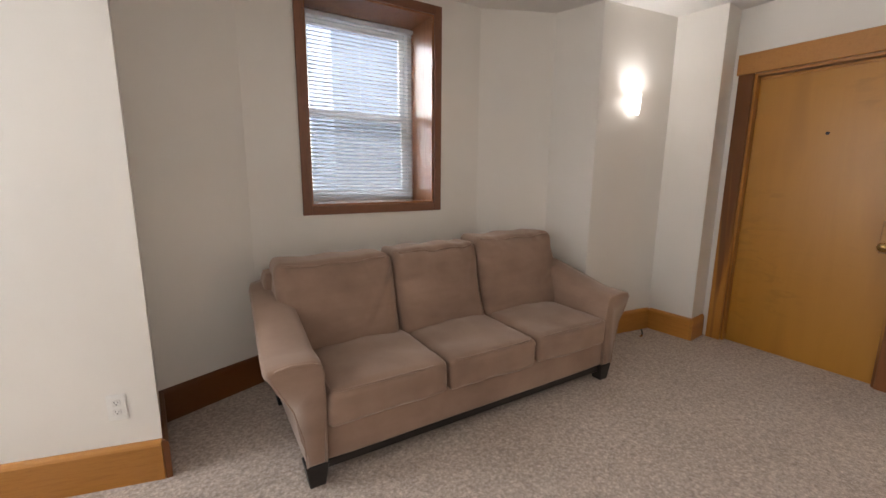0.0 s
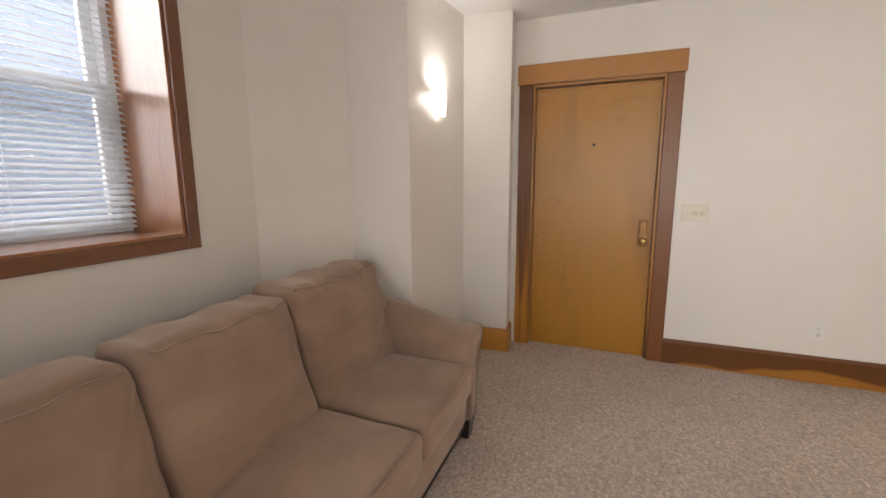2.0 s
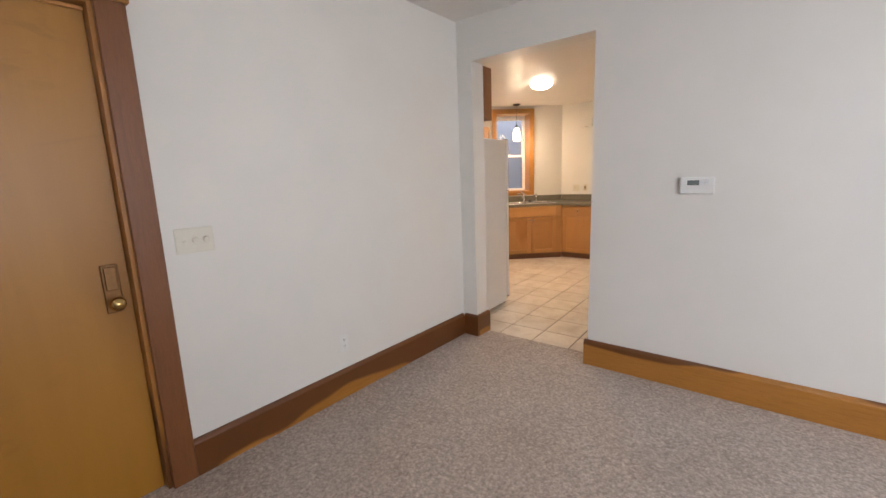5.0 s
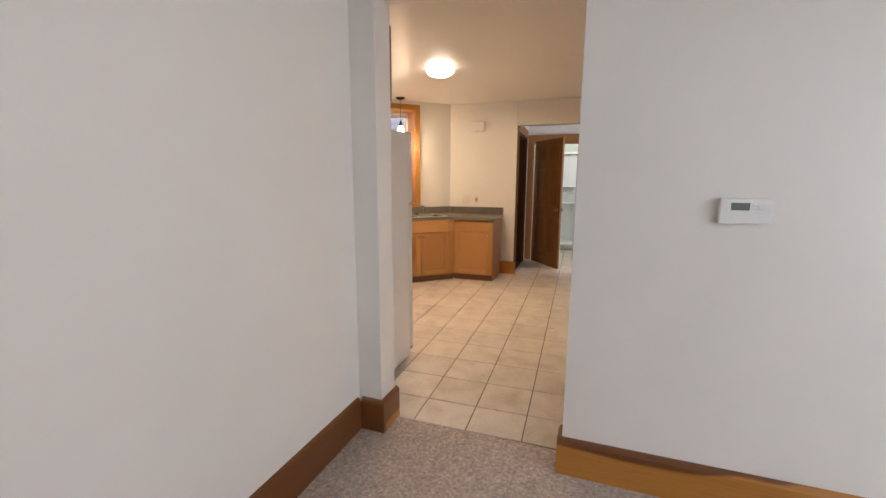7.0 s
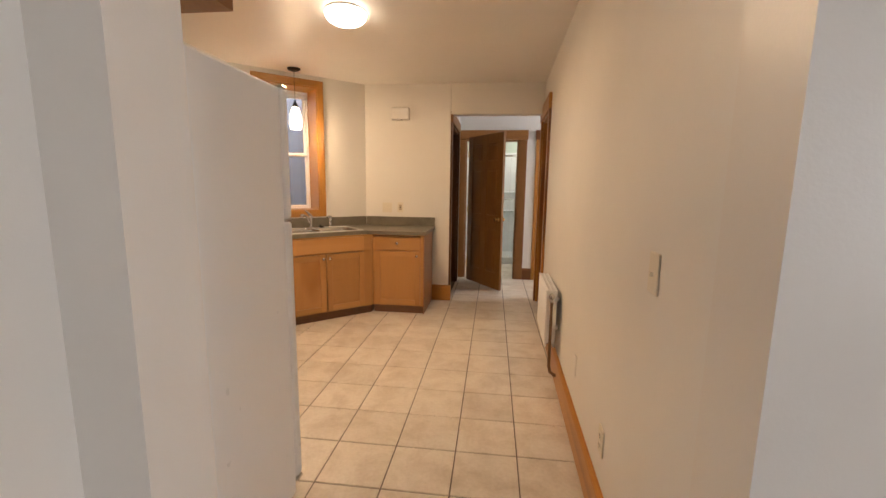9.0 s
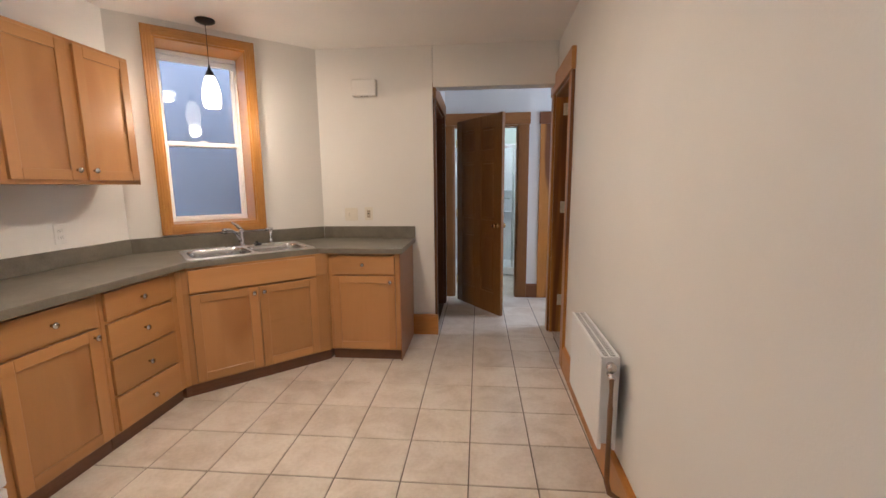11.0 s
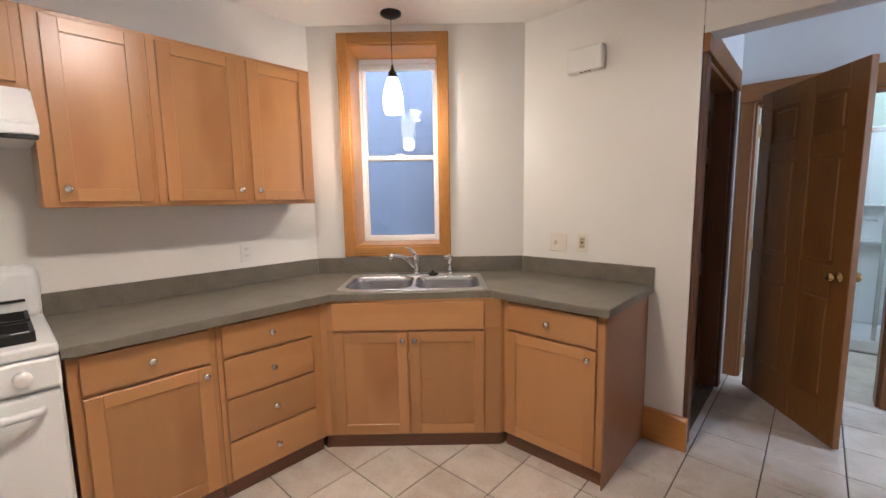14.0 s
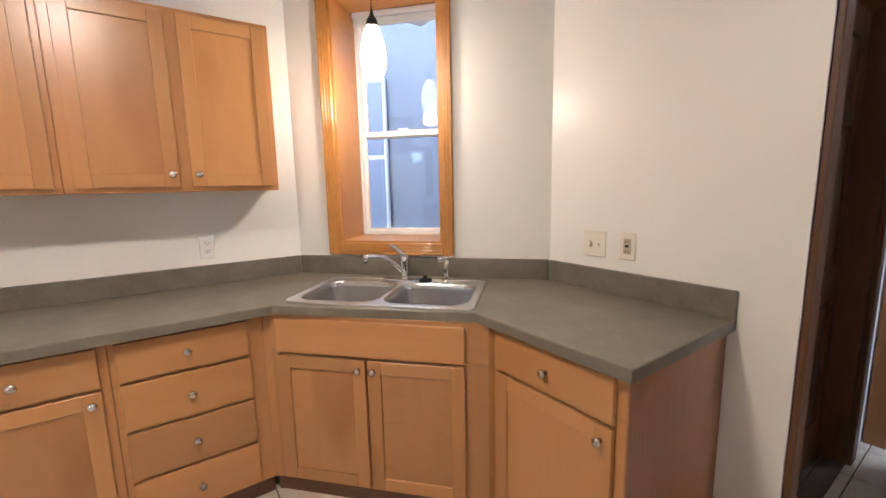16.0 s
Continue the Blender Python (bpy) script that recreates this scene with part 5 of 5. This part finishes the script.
part("glass", lathe(bmesh.new(), [(0.136, -0.015), (0.137, -0.028), (0.131, -0.046), (0.116, -0.063), (0.094, -0.077), (0.066, -0.087), (0.036, -0.093), (0.008, -0.095)], 40), DOME_WARM, dome, "glowing white glass dome", True)
part("finial", lathe(bmesh.new(), [(0.007, -0.094), (0.007, -0.099), (0.003, -0.103)], 14), WHITE_ENAMEL, dome, "", True)
pend = thing("pendant_lamp", pose(4.85, -4.84, KITCHEN_H), "lit teardrop glass pendant lamp on a black cord", "pendant lamp")
part("canopy", lathe(bmesh.new(), [(0.064, 0.0), (0.062, -0.012), (0.040, -0.024), (0.008, -0.030)], 28), BLACK_METAL, pend, "black metal canopy", True)
part("cord", tube(bmesh.new(), [(0, 0, -0.02), (0.001, 0, -0.18), (0, 0, -0.325)], 0.0028, 8), BLACK_METAL, pend, "thin black cord")
part("cap", lathe(bmesh.new(), [(0.006, -0.30), (0.010, -0.325), (0.024, -0.345), (0.030, -0.372), (0.028, -0.376)], 22), BLACK_METAL, pend, "black metal cap", True)
part("shade", lathe(bmesh.new(), [(0.026, -0.368), (0.040, -0.40), (0.054, -0.45), (0.062, -0.51), (0.060, -0.555), (0.050, -0.585), (0.046, -0.588)], 28, None, False), SHADE_WARM, pend, "glowing white teardrop glass shade", True)

chime = thing("door_chime", on_wall(K[5], K[6], 4.34 - 3.915, 2.10), "white door chime box high on the kitchen wall", "door chime")
part("cover", box(-0.105, -0.062, 0.0, 0.105, 0.0, 0.135, 0.010, 2), WHITE_PLASTIC, chime)
for k in range(3):
    part("vent", box(-0.03 + 0.024 * k, -0.05, -0.001, -0.016 + 0.024 * k, -0.03, 0.004), DARK_SLOT, chime)

wall_plate("light_switch", on_wall(K[5], K[6], 4.34 - 4.082, 1.10), 0.115, 0.115, "almond two-gang plate with a switch and a socket over the upstand", "switch", [("toggle", 0.023, 0), ("dial", -0.023, 0)])
wall_plate("power_outlet", on_wall(K[5], K[6], 4.34 - 3.923, 1.104), 0.072, 0.117, "almond outlet with a dark test button over the upstand", "outlet", [("gfci", 0, 0)])
wall_plate("power_outlet", on_wall(K[7], (5.39, -3.215), 0.897, 1.085), 0.07, 0.115, "white duplex outlet over the upstand", "outlet", DUPLEX, WHITE_PLASTIC)
wall_plate("light_switch", on_wall(K[0], K[1], 5.77 - 1.90, 1.125), 0.072, 0.117, "almond single light switch on the kitchen wall", "switch", [("toggle", 0, 0)])
wall_plate("power_outlet", on_wall(K[0], K[1], 5.77 - 2.30, 0.36), 0.072, 0.117, "almond duplex outlet low on the kitchen wall", "outlet", DUPLEX)
wall_plate("power_outlet", on_wall(K[0], K[1], 5.77 - 2.93, 0.40), 0.072, 0.117, "white blank cover plate low on the kitchen wall", "outlet", [], WHITE_PLASTIC)

# radiator
rad = thing("panel_radiator", on_wall(K[0], K[1], 5.77 - 4.14, 0.25), "white steel panel radiator hung on the kitchen wall", "radiator")
RL, RH = 0.60, 0.41
part("front_panel", box(0, -0.105, 0.0, RL, -0.088, RH - 0.012, 0.006, 2), WHITE_ENAMEL, rad)
part("back_panel", box(0, -0.045, 0.0, RL, -0.032, RH - 0.012, 0.004), WHITE_ENAMEL, rad)
for x in (0.0, RL - 0.004):
    part("side_cover", box(x, -0.104, 0.03, x + 0.004, -0.032, RH - 0.004, 0.001), WHITE_ENAMEL, rad)
bm = bmesh.new()
for y in (-0.106, -0.044):
    rbox(bm, 0.0, y, RH - 0.012, RL, y + 0.012, RH, 0.002)
rbox(bm, 0.004, -0.073, RH - 0.008, RL - 0.004, -0.068, RH - 0.001)
for k in range(25):
    x = 0.006 + k * (RL - 0.016) / 24
    rbox(bm, x, -0.095, RH - 0.010, x + 0.005, -0.043, RH - 0.002)
part("top_grille", bm, WHITE_ENAMEL, rad, "slotted white top grille")
bm = bmesh.new()
for k in range(24):
    x = 0.018 + k * (RL - 0.036) / 23
    rbox(bm, x, -0.086, 0.02, x + 0.002, -0.046, RH - 0.03)
part("fins", bm, DARK_SLOT, rad)
for x in (0.12, RL - 0.12):
    part("bracket", box(x, -0.034, 0.10, x + 0.025, 0.0, 0.125, 0.002), WHITE_ENAMEL, rad)
    part("bracket", box(x, -0.034, RH - 0.10, x + 0.025, 0.0, RH - 0.075, 0.002), WHITE_ENAMEL, rad)
valve = part("valve", tube(bmesh.new(), [(RL, -0.07, 0.34), (RL + 0.025, -0.07, 0.34), (RL + 0.035, -0.07, 0.33)], 0.014, 10), NICKEL, rad, "", True)
part("pipe", tube(bmesh.new(), [(RL + 0.03, -0.07, 0.34), (RL + 0.032, -0.07, 0.20), (RL + 0.03, -0.068, -0.12), (RL + 0.045, -0.060, -0.16), (RL + 0.06, -0.03, -0.175), (RL + 0.06, -0.004, -0.175)], 0.011, 10), COPPER, rad, "brown painted feed pipe", True)
part("vent_valve", lathe(bmesh.new(), [(0.02, 0), (0.02, 0.02), (0.012, 0.026)], 14, pose(RL + 0.002, -0.068, 0.37, 0, 90, 0)), NICKEL, rad, "", True)

# roller blind pulled up in the kitchen window
roll = thing("roller_blind", on_wall(SINK_P, SINK_Q, 0.285, 2.295) @ Matrix.Translation((0, 0.265, 0)), "raised white pleated blind at the top of the window", "blind")
part("head_rail", box(0, -0.025, 0.045, 0.543, 0.012, 0.075, 0.003), SLAT, roll)
for k in range(6):
    part("pleat", box(0.004, -0.022, 0.006 * k, 0.539, 0.010, 0.006 * k + 0.005, 0.002), SLAT, roll)

# bathroom seen through the half-open door
shower = thing("shower_stall", pose(2.45, -8.1, 0.0), "white shower stall with a chrome-framed glass door", "shower")
part("pan", box(-0.6, -0.65, 0.0, 0.9, 0.02, 0.12, 0.02, 2), WHITE_ENAMEL, shower)
part("back_panel", box(-0.6, -0.66, 0.12, 0.9, -0.64, 2.0), WHITE_ENAMEL, shower)
for z in (0.9, 1.25):
    part("shelf", box(-0.1, -0.64, z, 0.5, -0.54, z + 0.03, 0.01), WHITE_ENAMEL, shower)
for x in (-0.6, -0.02, 0.6, 0.87):
    part("post", box(x, -0.012, 0.12, x + 0.03, 0.012, 1.9, 0.003), CHROME, shower)
part("top_rail", box(-0.6, -0.014, 1.88, 0.9, 0.014, 1.915, 0.003), CHROME, shower)
pane = part("glass_door", box(0.01, -0.003, 0.13, 0.6, 0.003, 1.88), GLASS, shower, "clear glass shower door")
pane.visible_shadow = False
rail = part("towel_bar", tube(bmesh.new(), [(0.05, 0.012, 1.15), (0.05, 0.05, 1.15), (0.55, 0.05, 1.15), (0.55, 0.012, 1.15)], 0.008), CHROME, shower, "", True)


# ---- outside ----
BRICK = painted("painted_brick_wall", (0.32, 0.43, 0.62), 0.8, 0.5, 0.2, 30.0)
SIDING = painted("blue_grey_rendered_wall", (0.21, 0.212, 0.24), 0.7, 0.4, 0.15, 20.0)
TRIM = plain("white_trim_paint", (0.75, 0.75, 0.77), 0.5)
DARKPANE = plain("grey_house_pane", (0.17, 0.19, 0.24), 0.5)
ASPHALT = plain("asphalt", (0.055, 0.055, 0.058), 0.9, 0, 0.4, 20)
structure(part("ground", box(-300, -300, -1.2, 300, 300, -1.0), ASPHALT), "grey ground outside", "ground")


def house(name, m, w, d, h, wall_mat, label, openings):
    root = thing(name, m, label, "house")
    part("wall", box(0, 0, -1.0, w, d, h), wall_mat, root)
    part("roof", box(-0.3, -0.35, h, w + 0.3, d + 0.3, h + 0.35, 0.05), TRIM, root, "white cornice roof edge")
    for x, z in openings:
        win = part("window", box(x, -0.05, z, x + 0.62, 0.0, z + 1.5, 0.01), TRIM, root, "white-framed sash window")
        part("pane", box(x + 0.03, -0.058, z + 0.04, x + 0.59, -0.048, z + 0.73), DARKPANE, win)
        part("pane", box(x + 0.03, -0.058, z + 0.77, x + 0.59, -0.048, z + 1.46), DARKPANE, win)
    return root


house("neighbour_house", LIV @ pose(3.4, 11.5, 0, 0, 0, -8), 9.0, 6.0, 7.5, BRICK, "pale painted brick house with white cornice across the yard", [(5.5, 0.6), (7.3, 0.6), (5.5, 4.2), (7.3, 4.2)])
house("side_house", pose(9.04, -3.73, 0, 0, 0, 222.6), 9.0, 4.0, 9.5, SIDING, "blue-grey rendered house wall close to the kitchen window", [(2.56, 0.92), (7.2, 0.92)])

structure(part("backdrop", box(-90, 62, -1.0, 90, 62.2, 80), SKYGLOW), "bright overcast sky in the distance", "sky")


# ---- floor tiles ----
GX, GY = 0.3130, 0.3130
tile_bm = box(0.003, 0.003, -0.012, GX - 0.003, GY - 0.003, 0.0, 0.0025)
me = bpy.data.meshes.new("tile")
tile_bm.to_mesh(me)
tile_bm.free()
me.materials.append(CERAMIC)


def clipped(x0, y0, x1, y1):
    m2 = bpy.data.meshes.new("tile")
    b2 = box(x0, y0, -0.012, x1, y1, 0.0, 0.0025)
    b2.to_mesh(m2)
    b2.free()
    m2.materials.append(CERAMIC)
    return m2


SPANS = [(2.28, -5.53, 5.39, -1.475), (2.10, -5.77, 3.34, -5.53), (0.9, -6.84, 3.34, -5.77), (1.8, -8.08, 3.4, -6.84)]
for i in range(-9, 9):
    for j in range(-18, 7):
        x, y = 2.987 + GX * i, -2.985 + GY * j
        for X0, Y0, X1, Y1 in SPANS:
            a, b, c, e = max(x + 0.003, X0), max(y + 0.003, Y0), min(x + GX - 0.003, X1), min(y + GY - 0.003, Y1)
            if c - a < 0.02 or e - b < 0.02:
                continue
            # under the cabinets and the appliances nothing is laid
            if a > 4.85 or (e < -4.95 and a > 3.62 and Y0 > -5.6):
                continue
            whole = c - a > GX - 0.007 and e - b > GY - 0.007
            ob = new("tile", me if whole else clipped(a - x, b - y, c - x, e - y))
            ob.location = (x, y, 0.0)
            ob.parent = kitchen_floor
